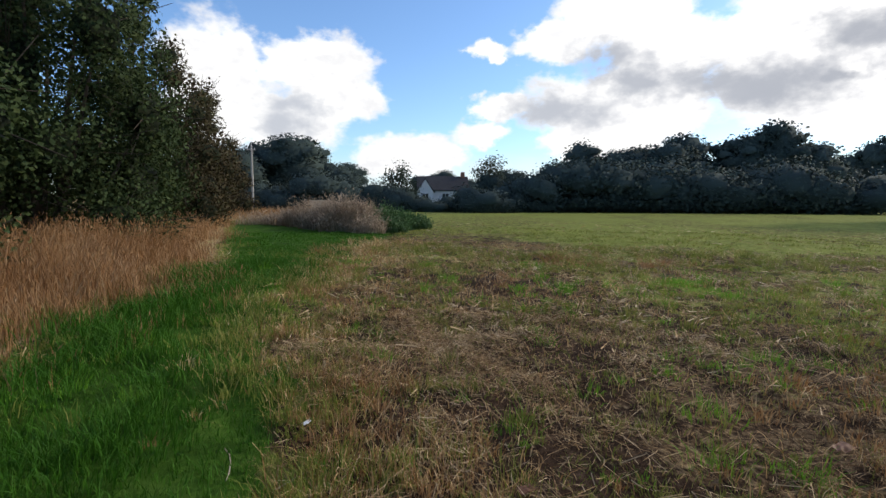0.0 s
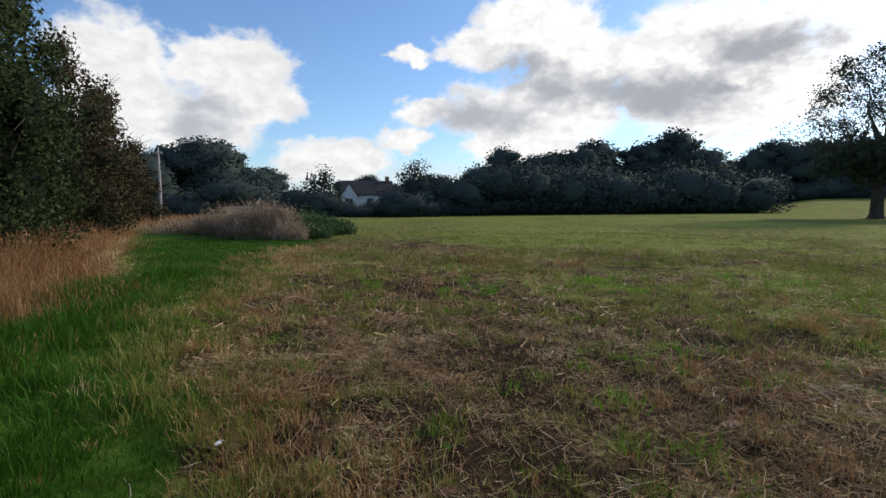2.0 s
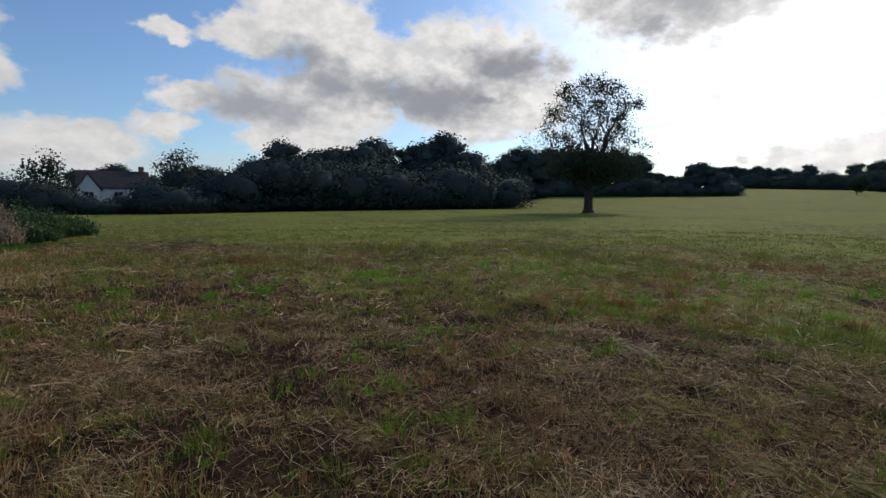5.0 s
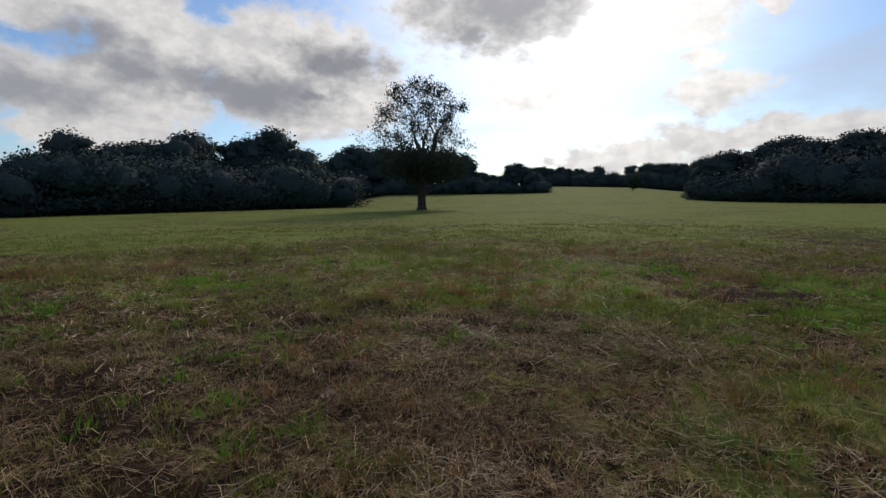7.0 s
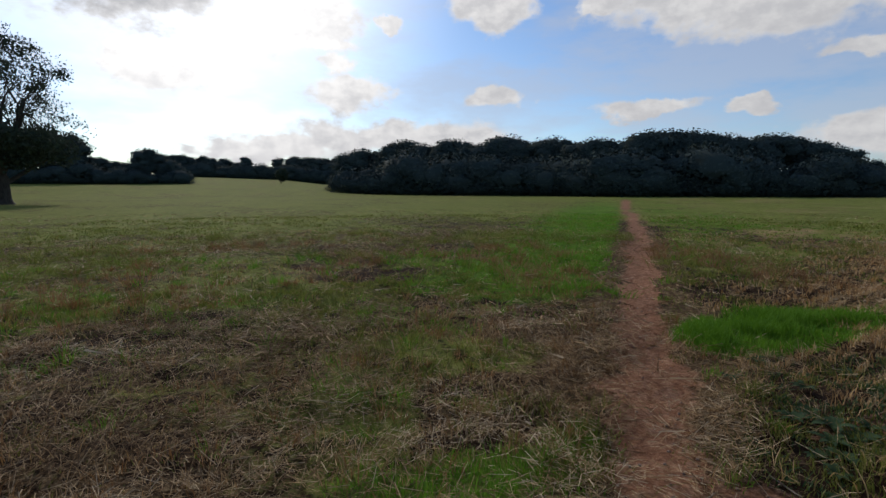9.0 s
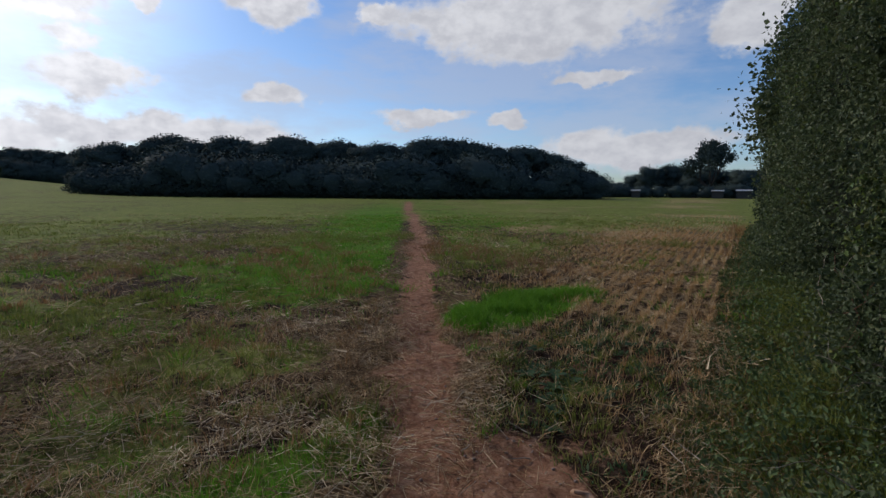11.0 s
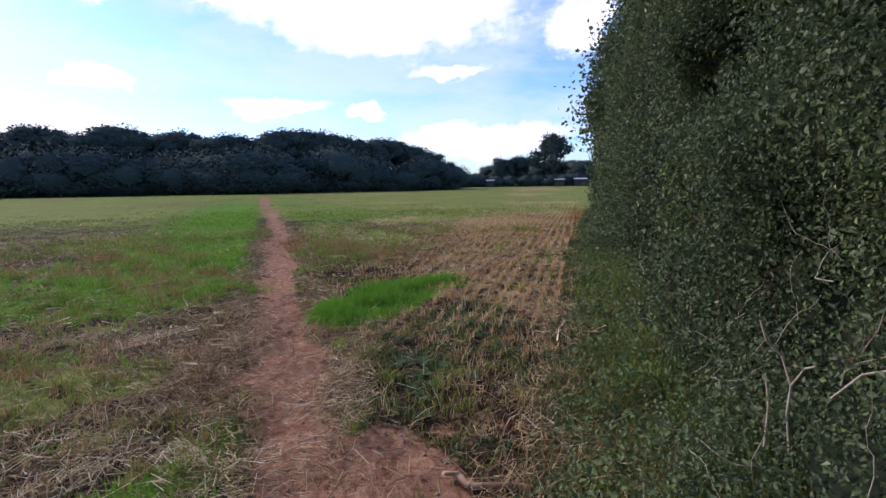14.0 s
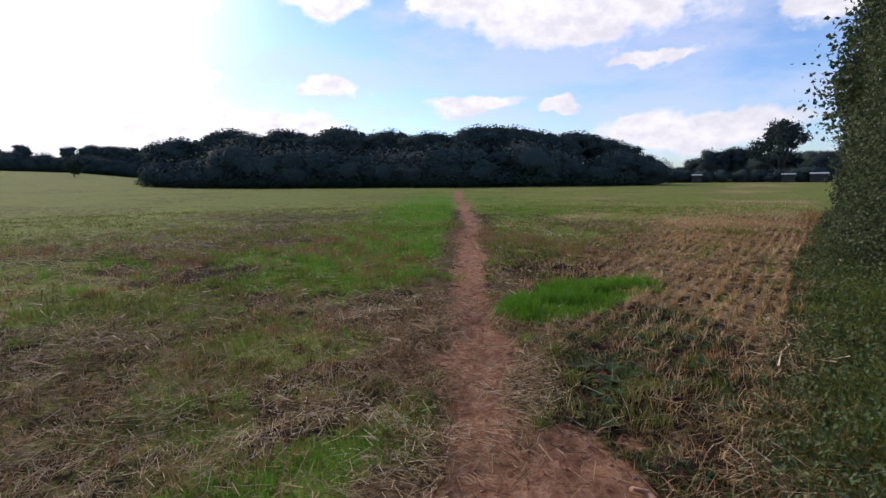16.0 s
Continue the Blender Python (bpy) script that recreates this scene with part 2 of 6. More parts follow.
HEDGE_YELLOW = leafy("yellowing_leaf", [(0.20, 0.165, 0.05), (0.15, 0.19, 0.045), (0.10, 0.165, 0.035), (0.16, 0.10, 0.05)], 2.0, 0.3, 0.45, 0.4)
# near-black colour painting the shade deep inside the hedge and the tall bushes
GAP_SHADE = leafy("leaf_gap_shade", [(0.009, 0.013, 0.008), (0.018, 0.024, 0.013)], 1.5, 0.0, 0.9, 0.1)
BARK = grainy("bark", [(0.022, 0.018, 0.014), (0.058, 0.048, 0.038), (0.095, 0.083, 0.068)], 9, 0.8, 0.9, (1, 1, 0.25))
TWIG = grainy("pale_twig", [(0.22, 0.17, 0.12), (0.46, 0.39, 0.30)], 20, 0.3, 0.8)
CANE = grainy("red_brown_cane", [(0.10, 0.045, 0.03), (0.20, 0.10, 0.06)], 20, 0.3, 0.7)
ROOT_WOOD = grainy("weathered_branch_wood", [(0.22, 0.11, 0.06), (0.42, 0.25, 0.15), (0.52, 0.35, 0.23)], 18, 0.6, 0.75)
POLE_WOOD = grainy("silvered_pole_wood", [(0.30, 0.28, 0.26), (0.48, 0.46, 0.43)], 10, 0.4, 0.85, (1, 1, 0.15))
WIRE = grainy("wire_metal", [(0.25, 0.25, 0.26), (0.4, 0.4, 0.42)], 10, 0.1, 0.5)
PLASTER = grainy("white_render", [(0.66, 0.66, 0.66), (0.80, 0.80, 0.79)], 3, 0.2, 0.85)
SLATE = grainy("dark_roof_slate", [(0.022, 0.022, 0.026), (0.05, 0.048, 0.05)], 5, 0.5, 0.7)
BRICK = grainy("red_brick", [(0.22, 0.10, 0.07), (0.36, 0.19, 0.13)], 5, 0.5, 0.85)
PALE_BOARD = grainy("pale_boarding", [(0.42, 0.34, 0.27), (0.62, 0.52, 0.42)], 4, 0.3, 0.8)
PALE_ROOF = grainy("pale_sheet_roof", [(0.40, 0.41, 0.42), (0.55, 0.55, 0.55)], 2, 0.1, 0.4)
DARK_BOARD = grainy("dark_boarding", [(0.03, 0.03, 0.032), (0.07, 0.065, 0.06)], 4, 0.3, 0.8)
STONE = grainy("pebble_stone", [(0.22, 0.13, 0.09), (0.42, 0.33, 0.27)], 30, 0.4, 0.8)
PAPER = grainy("white_scrap", [(0.70, 0.70, 0.70), (0.85, 0.85, 0.85)], 12, 0.2, 0.7)
GLASS_DARK, _n, _l, _p = material("window_glass")
_p.inputs["Base Color"].default_value = (0.02, 0.025, 0.03, 1)
_p.inputs["Roughness"].default_value = 0.08
STRAW = leafy("straw", [(0.062, 0.031, 0.013), (0.18, 0.102, 0.045), (0.48, 0.335, 0.175), (0.88, 0.74, 0.51)], 0.5, 0.1, 0.75, 0.12)
STUBBLE = leafy("stubble_stalk", [(0.32, 0.175, 0.07), (0.54, 0.325, 0.135), (0.68, 0.48, 0.25), (0.78, 0.66, 0.45)], 0.6, 0.2, 0.7, 0.15)
GRASS = leafy("grass_blade", [(0.088, 0.122, 0.023), (0.165, 0.208, 0.038), (0.25, 0.265, 0.062), (0.36, 0.32, 0.125)], 0.6, 0.35, 0.6, 0.12)
TRACK = leafy("track_grass_blade", [(0.022, 0.074, 0.006), (0.042, 0.135, 0.010), (0.078, 0.185, 0.020)], 0.5, 0.3, 0.6, 0.15)
LUSH = leafy("lush_grass_blade", [(0.08, 0.19, 0.014), (0.14, 0.31, 0.026), (0.20, 0.38, 0.045)], 0.7, 0.4, 0.6, 0.12)
DRY = leafy("dry_grass_stem", [(0.17, 0.078, 0.030), (0.29, 0.150, 0.062), (0.38, 0.235, 0.115), (0.46, 0.33, 0.20)], 0.6, 0.3, 0.65, 0.2)
WEED = leafy("dead_weed_stem", [(0.24, 0.175, 0.125), (0.38, 0.295, 0.21), (0.52, 0.42, 0.31)], 0.7, 0.2, 0.8, 0.1)
NETTLE = leafy("nettle_leaf", [(0.040, 0.090, 0.030), (0.068, 0.135, 0.046), (0.105, 0.185, 0.070)], 0.7, 0.25, 0.55, 0.3)
DOCK = leafy("broad_weed_leaf", [(0.035, 0.07, 0.03), (0.06, 0.10, 0.045), (0.09, 0.13, 0.07)], 3.0, 0.25, 0.7, 0.08)


def field_material():
    """Soil, straw and short grass, mixed by the crop's real zones and broken up by three scales of noise."""
    mt, N, L, p = material("field_soil")

    def att(name):
        a = N.new("ShaderNodeAttribute")
        a.attribute_name = name
        return a.outputs["Fac"]

    fine, mid, broad = noise_node(N, L, 14, 8, 0.75), noise_node(N, L, 2.6, 7, 0.72), noise_node(N, L, 0.35, 4, 0.6)
    soil = stops(N, L, span(N, L, fine, 0.3, 0.7), (0.011, 0.0065, 0.0045), (0.042, 0.026, 0.017), (0.12, 0.080, 0.053))
    straw = stops(N, L, span(N, L, fine, 0.3, 0.7), (0.024, 0.014, 0.008), (0.125, 0.083, 0.044), (0.35, 0.26, 0.155))
    green = stops(N, L, span(N, L, mid, 0.3, 0.7), (0.080, 0.098, 0.020), (0.170, 0.196, 0.044), (0.285, 0.285, 0.088))
    lush = stops(N, L, span(N, L, mid, 0.3, 0.7), (0.060, 0.125, 0.012), (0.105, 0.20, 0.022), (0.155, 0.26, 0.036))
    red = stops(N, L, span(N, L, fine, 0.28, 0.72), (0.125, 0.054, 0.031), (0.295, 0.150, 0.090), (0.52, 0.325, 0.215))
    tan = stops(N, L, span(N, L, fine, 0.3, 0.7), (0.20, 0.125, 0.062), (0.38, 0.262, 0.135), (0.54, 0.40, 0.235))

    def mask(v, lo=0.35, hi=0.65):
        s = N.new("ShaderNodeMath")
        s.operation = "ADD"
        L.new(v, s.inputs[0])
        L.new(jit_raw, s.inputs[1])
        return span(N, L, s.outputs[0], lo, hi)

    jn = N.new("ShaderNodeMath")
    jn.operation = "ADD"
    L.new(span(N, L, mid, 0.35, 0.65, -0.25, 0.25), jn.inputs[0])
    L.new(span(N, L, fine, 0.35, 0.65, -0.22, 0.22), jn.inputs[1])
    jit_raw = jn.outputs[0]
    base = link_mix(N, L, mask(att("straw")), soil, straw)
    base = link_mix(N, L, mask(att("tan")), base, tan)
    base = link_mix(N, L, mask(att("green")), base, green)
    base = link_mix(N, L, mask(att("lush")), base, lush)
    track = stops(N, L, span(N, L, mid, 0.3, 0.7), (0.018, 0.042, 0.006), (0.042, 0.096, 0.012), (0.080, 0.145, 0.024))
    base = link_mix(N, L, mask(att("track")), base, track)
    base = link_mix(N, L, mask(att("path"), 0.3, 0.7), base, red)
    tone = link_mix(N, L, 1.0, base, stops(N, L, span(N, L, broad, 0.3, 0.7), (0.80, 0.80, 0.80), (1.12, 1.10, 1.05)), "MULTIPLY")
    L.new(tone, p.inputs["Base Color"])
    p.inputs["Roughness"].default_value = 0.9
    p.inputs["Specular IOR Level"].default_value = 0.03
    b = N.new("ShaderNodeBump")
    b.inputs["Strength"].default_value, b.inputs["Distance"].default_value = 1.0, 0.05
    hs = N.new("ShaderNodeMath")
    hs.operation = "MULTIPLY_ADD"
    L.new(fine, hs.inputs[0])
    hs.inputs[1].default_value = 0.5
    L.new(mid, hs.inputs[2])
    L.new(hs.outputs[0], b.inputs["Height"])
    L.new(b.outputs[0], p.inputs["Normal"])
    return mt


FIELD = field_material()

# ---- mesh tools ----
rng = np.random.default_rng(7)


def mesh_of(name, verts, faces, mat, smooth=False):
    me = bpy.data.meshes.new(name)
    me.from_pydata(np.asarray(verts).tolist(), [], np.asarray(faces).tolist() if isinstance(faces, np.ndarray) else faces)
    for mt in (mat if isinstance(mat, (list, tuple)) else [mat]):
        me.materials.append(mt)
    if smooth:
        me.polygons.foreach_set("use_smooth", np.ones(len(me.polygons), dtype=bool))
    me.update()
    return me


def child(name, me, parent, label="", m=None):
    ob = new(name, me)
    ob.parent = parent
    if m is not None:
        ob.matrix_basis = m
    if label:
        ob["label"] = label
    return ob


def part(name, bm, mat, parent, label="", smooth=False):
    me = bpy.data.meshes.new(name)
    bm.to_mesh(me)
    bm.free()
    me.materials.append(mat)
    if smooth:
        for p in me.polygons:
            p.use_smooth = True
    return child(name, me, parent, label)


def box(bm, lo, hi, bevel=0.0):
    r = bmesh.ops.create_cube(bm, size=1.0)
    c = [(a + b) / 2 for a, b in zip(lo, hi)]
    s = [b - a for a, b in zip(lo, hi)]
    for v in r["verts"]:
        v.co = Vector([c[i] + v.co[i] * s[i] for i in range(3)])
    if bevel:
        es = list({e for v in r["verts"] for e in v.link_edges})
        bmesh.ops.bevel(bm, geom=es, offset=bevel, segments=2, affect="EDGES")
    return bm


def unit(v):
    return v / np.maximum(np.linalg.norm(v, axis=-1, keepdims=True), 1e-9)


def leaves(c, d, n, length, width, fold=0.25):
    """A leaf at each place c, along d, facing n: a folded lozenge."""
    d, n = unit(d), unit(n)
    s = unit(np.cross(d, n))
    n = np.cross(s, d)
    L, W = np.asarray(length)[:, None], np.asarray(width)[:, None]
    a = c - d * L * 0.5
    b = c + d * L * 0.5 - n * L * 0.12
    l = c - d * L * 0.08 + s * W * 0.5 + n * W * fold
    r = c - d * L * 0.08 - s * W * 0.5 + n * W * fold
    k = len(c)
    v = np.stack([a, r, b, l], 1).reshape(-1, 3)
    i = np.arange(k)[:, None] * 4
    f = np.concatenate([i + [0, 1, 2], i + [0, 2, 3]], 1).reshape(-1, 3)
    return v, f


def blades(base, lean, height, width, tip=0.0, segs=2):
    """A grass blade at each base: it rises and bows along lean."""
    k = len(base)
    th = rng.uniform(0, 2 * np.pi, k)
    s = np.stack([np.cos(th), np.sin(th), np.zeros(k)], 1)
    H, W = np.asarray(height)[:, None], np.asarray(width)[:, None]
    up = np.array([0, 0, 1.0])
    rows = []
    for j in range(segs):
        u = j / segs
        rows.append(base + up * H * u * (1 - 0.15 * u) + lean * H * u * u - s * W * 0.5 * (1 - u * 0.5))
        rows.append(base + up * H * u * (1 - 0.15 * u) + lean * H * u * u + s * W * 0.5 * (1 - u * 0.5))
    rows.append(base + up * H * 0.85 + lean * H)
    v = np.stack(rows, 1)
    m = v.shape[1]
    v = v.reshape(-1, 3)
    i = np.arange(k) * m
    fs = []
    for j in range(segs - 1):
        q = 2 * j
        fs += [np.stack([i + q, i + q + 1, i + q + 3], 1), np.stack([i + q, i + q + 3, i + q + 2], 1)]
    q = 2 * (segs - 1)
    fs.append(np.stack([i + q, i + q + 1, i + q + 2], 1))
    return v, np.concatenate(fs)


def joined(*pairs):
    vs, fs, o = [], [], 0
    for v, f in pairs:
        vs.append(v)
        fs.append(f + o)
        o += len(v)
    return np.concatenate(vs), np.concatenate(fs)


def tubes(segs, sides=5):
    """Tapered limbs from (p0, p1, r0, r1)."""
    vs, fs = [], []
    for k, (p0, p1, r0, r1) in enumerate(segs):
        p0, p1 = np.asarray(p0, float), np.asarray(p1, float)
        d = unit(p1 - p0)
        h = np.array([1.0, 0, 0]) if abs(d[0]) < 0.8 else np.array([0, 1.0, 0])
        a = unit(np.cross(d, h))
        b = np.cross(d, a)
        for p, r in ((p0, r0), (p1, r1)):
            for j in range(sides):
                t = 2 * math.pi * j / sides
                vs.append(p + (a * math.cos(t) + b * math.sin(t)) * r)
        o = k * sides * 2
        for j in range(sides):
            j2 = (j + 1) % sides
            fs += [[o + j, o + j2, o + sides + j2], [o + j, o + sides + j2, o + sides + j]]
    return np.array(vs), np.array(fs)


def pipe(pts, rad, sides=8):
    """One bent, tapering stem through the points, closed at its ends."""
    p = np.array(pts, float)
    vs, fs = [], []
    for k in range(len(p)):
        d = unit(p[min(k + 1, len(p) - 1)] - p[max(k - 1, 0)])
        a = unit(np.cross(d, [0, 0, 1.0]))
        b = np.cross(d, a)
        for j in range(sides):
            t = 2 * math.pi * j / sides
            vs.append(p[k] + (a * math.cos(t) + b * math.sin(t)) * rad[k])
    for k in range(len(p) - 1):
        for j in range(sides):
            q = (j + 1) % sides
            fs.append([k * sides + j, k * sides + q, (k + 1) * sides + q, (k + 1) * sides + j])
    fs += [list(range(sides))[::-1], [(len(p) - 1) * sides + j for j in range(sides)]]
    return np.array(vs), fs


def polar(az, r):
    a = radians(az)
    return -math.sin(a) * r, math.cos(a) * r


def vnoise(x, y, scale, seed=0):
    """Smooth value noise on a grid, for arrays."""
    x, y = np.asarray(x) / scale + 917.3 + seed * 31.7, np.asarray(y) / scale + 511.9 + seed * 17.1
    xi, yi = np.floor(x).astype(np.int64), np.floor(y).astype(np.int64)
    fx, fy = x - xi, y - yi
    fx, fy = fx * fx * (3 - 2 * fx), fy * fy * (3 - 2 * fy)

    def h(a, b):
        n = (a * 374761393 + b * 668265263 + seed * 69069) & 0x7FFFFFFF
        n = ((n ^ (n >> 13)) * 1274126177) & 0x7FFFFFFF
        return ((n ^ (n >> 16)) & 0xFFFF) / 65535.0

    return (h(xi, yi) * (1 - fx) + h(xi + 1, yi) * fx) * (1 - fy) + (h(xi, yi + 1) * (1 - fx) + h(xi + 1, yi + 1) * fx) * fy


def sstep(a, b, v):
    t = np.clip((np.asarray(v, float) - a) / (b - a), 0, 1)
    return t * t * (3 - 2 * t)


# ---- the lie of the land ----
RISE_AZ = [-180, -90, -84, -80, -74, -65, -64, -46, -40, 180]
RISE = [0, 0, 0.004, 0.014, 0.030, 0.037, 0.036, 0.034, 0.0, 0]


def height(x, y):
    x, y = np.asarray(x, float), np.asarray(y, float)
    r = np.hypot(x, y)
    az = np.degrees(np.arctan2(-x, y))
    z = np.interp(az, RISE_AZ, RISE) * np.clip(r - 92, 0, 330) * sstep(85, 130, r)
    near = 1 - sstep(25, 60, r)
    z = z + near * ((vnoise(x, y, 1.1, 3) - 0.5) * 0.05 + (vnoise(x, y, 0.35, 4) - 0.5) * (0.05 + 0.04 * sstep(2.5, 5.0, r)) + (vnoise(x, y, 0.15, 15) - 0.5) * 0.05 * (1 - np.exp(-(path_off(x, y)[0] / 0.45) ** 2)))
    p = np.exp(-(path_off(x, y)[0] / 0.3) ** 2)
    return z - 0.035 * p * near


PATH_LINE = np.array([(-1.2, 0.6), (0.6, -0.45), (1.7, -0.98), (2.55, -1.35), (3.8, -1.87), (6.48, -2.98), (14.6, -6.55), (24.3, -10.45), (54.5, -22.4), (80.0, -32.2)])
STRIP_R = [(-0.35, 0.5), (-0.75, 2.4), (-0.95, 3.3), (-1.75, 4.9), (-2.35, 6.4), (-2.62, 8.7), (-2.7, 11.8), (-2.6, 16.0), (-2.0, 21.0), (-3.0, 24.0), (-6.0, 27.0), (-14.0, 34.0)]
STRIP_L = [(-2.9, 1.0), (-3.7, 3.5), (-4.1, 5.0), (-4.0, 7.0), (-5.2, 11.7), (-7.5, 17.0), (-12.5, 29.0), (-15, 34)]
HEDGE_A, HEDGE_D = np.array([0.2, -2.35]), np.array([0.531, -0.847])
HEDGE_N = np.array([0.847, 0.531])


def path_off(x, y):
    """Signed distance from the footpath's middle (left of it is positive) and the way along it."""
    best, side, along, run = None, None, None, 0.0
    for (ax, ay), (bx, by) in zip(PATH_LINE[:-1], PATH_LINE[1:]):
        dx, dy = bx - ax, by - ay
        ln = math.hypot(dx, dy)
        t = np.clip(((x - ax) * dx + (y - ay) * dy) / ln ** 2, 0, 1)
        ex, ey = x - ax - t * dx, y - ay - t * dy
        d = np.hypot(ex, ey)
        s = np.sign(dx * ey - dy * ex)
        if best is None:
            best, side, along = d, s, run + t * ln
        else:
            k = d < best
            best, side, along = np.where(k, d, best), np.where(k, s, side), np.where(k, run + t * ln, along)
        run += ln
    return best * side, along


def strip_mask(x, y):
    ya = np.clip(y, -1, 60)
    r = np.interp(ya, [p[1] for p in STRIP_R], [p[0] for p in STRIP_R])
    l = np.interp(ya, [p[1] for p in STRIP_L], [p[0] for p in STRIP_L])
    soft = 0.25 + 0.02 * ya
    return sstep(-soft, soft, r - x + (vnoise(x, y, 0.8, 8) - 0.5) * 1.0 + (vnoise(x, y, 0.3, 9) - 0.5) * 0.5) * sstep(-soft, soft, x - l), l - x


def patch_at(x, y, cx, cy, a, b, deg):
    c, s = math.cos(radians(deg)), math.sin(radians(deg))
    u, v = ((x - cx) * c + (y - cy) * s) / a, (-(x - cx) * s + (y - cy) * c) / b
    return np.hypot(u, v)


GREEN_PATCHES = [(6.6, 2.4, 0.9, 0.35, -45), (5.8, 4.0, 0.5, 0.25, -40), (2.75, -0.4, 0.85, 0.45, 75), (3.4, -0.5, 0.6, 0.3, 40), (2.5, 0.15, 0.65, 0.4, 60),
                 (2.75, -1.0, 0.35, 0.14, -22), (4.5, 9.2, 1.7, 0.4, 110), (5.2, -0.25, 0.4, 0.2, 0), (2.35, -0.45, 0.5, 0.25, -20), (3.6, 0.4, 0.5, 0.3, 30)]


def zones(x, y):
    """How much of each cover lies at a place: straw, tan stubble, green, lush green, bare path."""
    x, y = np.asarray(x, float), np.asarray(y, float)
    r = np.hypot(x, y)
    off, along = path_off(x, y)
    w = 0.19 + 0.13 * vnoise(x, y, 0.7, 5) + 0.10 * sstep(2.2, 0.8, along)
    bare = 1 - sstep(0.4, 1.85, np.abs(off) / w + (vnoise(x, y, 0.3, 6) - 0.5) * 0.7 + (vnoise(x, y, 0.11, 14) - 0.5) * 0.5)
    fork = patch_at(x, y, 1.75, -1.5, 0.75, 0.42, -25)
    bare = np.maximum(bare, (1 - sstep(0.7, 1.2, fork)) * 0.95)
    margin = np.exp(-((np.abs(off) - 0.45) / 0.35) ** 2) * sstep(40, 10, along)
    trod = sstep(1.5, 0.7, np.abs(off - 0.6)) * sstep(16, 5, along) * sstep(0.35, 0.55, vnoise(x, y, 0.9, 7))
    big, mid = vnoise(x, y, 6.0, 11), vnoise(x, y, 1.5, 12)
    small = vnoise(x, y, 0.45, 13)
    mix_ = 0.5 * big + 0.3 * mid + 0.2 * small
    green = 0.24 + 0.5 * sstep(0.38, 0.66, mix_) + 0.34 * sstep(13, 30, r)
    brown = 1 - sstep(0.6, 1.3, patch_at(x, y, 1.8, 8.6, 9.2, 3.9, 103))
    brown2 = 1 - sstep(0.6, 1.2, patch_at(x, y, 8.6, 0.3, 1.7, 0.9, 95))
    green = green * (1 - 0.62 * brown * (1 - 0.6 * sstep(0.45, 0.7, mid))) * (1 - 0.7 * brown2) - 0.9 * margin - 0.4 * trod
    straw = 0.12 + 0.5 * sstep(0.3, 0.6, 0.5 * vnoise(x, y, 2.6, 21) + 0.5 * vnoise(x, y, 0.7, 22)) - 0.15 * brown + 0.5 * margin + 0.4 * trod
    # the green band along the far side of the path
    band = sstep(0.3, 1.0, off) * (1 - sstep(2.2, 3.8 + 0.10 * along, off)) * sstep(6.5, 9.0, along) * (1 - sstep(30, 70, along) * 0.6)
    lush = band * (0.60 + 0.35 * vnoise(x, y, 2.5, 31))
    right = sstep(-0.35, -0.9, off) * (1 - sstep(-4.0, -8.0, off)) * sstep(9, 16, along)
    lush = np.maximum(lush, right * 0.62 * vnoise(x, y, 3.0, 32))
    patch = 1 - sstep(0.65, 1.2, patch_at(x, y, 5.15, -4.0, 1.28, 0.62, -68) + (small - 0.5) * 0.7 + (mid - 0.5) * 0.5)
    lush = np.maximum(lush, patch)
    ragged = (small - 0.5) * 1.1 + (mid - 0.5) * 0.9
    for g in GREEN_PATCHES:
        d = patch_at(x, y, *g) + ragged
        green = np.maximum(green, (1 - sstep(0.3, 1.3, d)) * 0.85)
        lush = np.maximum(lush, (1 - sstep(0.2, 1.2, d)) * 0.62)
    st, left = strip_mask(x, y)
    front = sstep(0.8, 1.6, y)
    st = st * front
    # stubble between the path and the hedge
    hx, hy = x - HEDGE_A[0], y - HEDGE_A[1]
    hn, hd = hx * HEDGE_N[0] + hy * HEDGE_N[1], hx * HEDGE_D[0] + hy * HEDGE_D[1]
    stub = sstep(0.9, 1.15, hn) * (1 - sstep(2.7 + 0.05 * hd, 4.4 + 0.16 * hd, hn)) * sstep(1.0, 2.6, hd)
    stub = stub * sstep(-0.4, -1.0, off) * (1 - 0.75 * sstep(11, 26, hd + 6 * (vnoise(x, y, 2.5, 43) - 0.5)))
    bare_soil = patch_soil(x, y)
    tan = np.maximum(stub * 0.48 * (1 - 0.7 * bare_soil), 0.0)
    green = green * (1 - 0.85 * stub) - 0.3 * patch_soil(x, y)
    straw = straw * (1 - 0.3 * stub) * (1 - 0.7 * bare_soil)
    dry = sstep(-0.1, 0.5, left) * front
    tan = np.maximum(tan, dry * 0.7)
    tan = np.maximum(tan, sstep(24, 30, np.hypot(x, y)) * sstep(4.0, 9.0, -x) * sstep(0.0, 6, y) * 0.85)
    tan = np.maximum(tan, 0.8 * sstep(12, 30, hd) * sstep(-3, -9, off) * (0.4 + 0.6 * vnoise(x, y, 3.5, 42)))
    tan = np.maximum(tan, 0.95 * sstep(9, 20, along) * sstep(-1.5, -5.0, off) * (0.42 + 0.58 * vnoise(x, y, 2.8, 44)) * (1 - patch))
    tan = np.maximum(tan, 0.60 * sstep(25, 60, r) * vnoise(x, y, 14, 41))
    tan = np.maximum(tan, 0.55 * sstep(60, 110, r))
    south = sstep(70, 95, -np.degrees(np.arctan2(-x, y)))
    tan = np.maximum(tan, south * sstep(14, 40, r) * (0.32 + 0.45 * vnoise(x, y, 5.0, 45)))
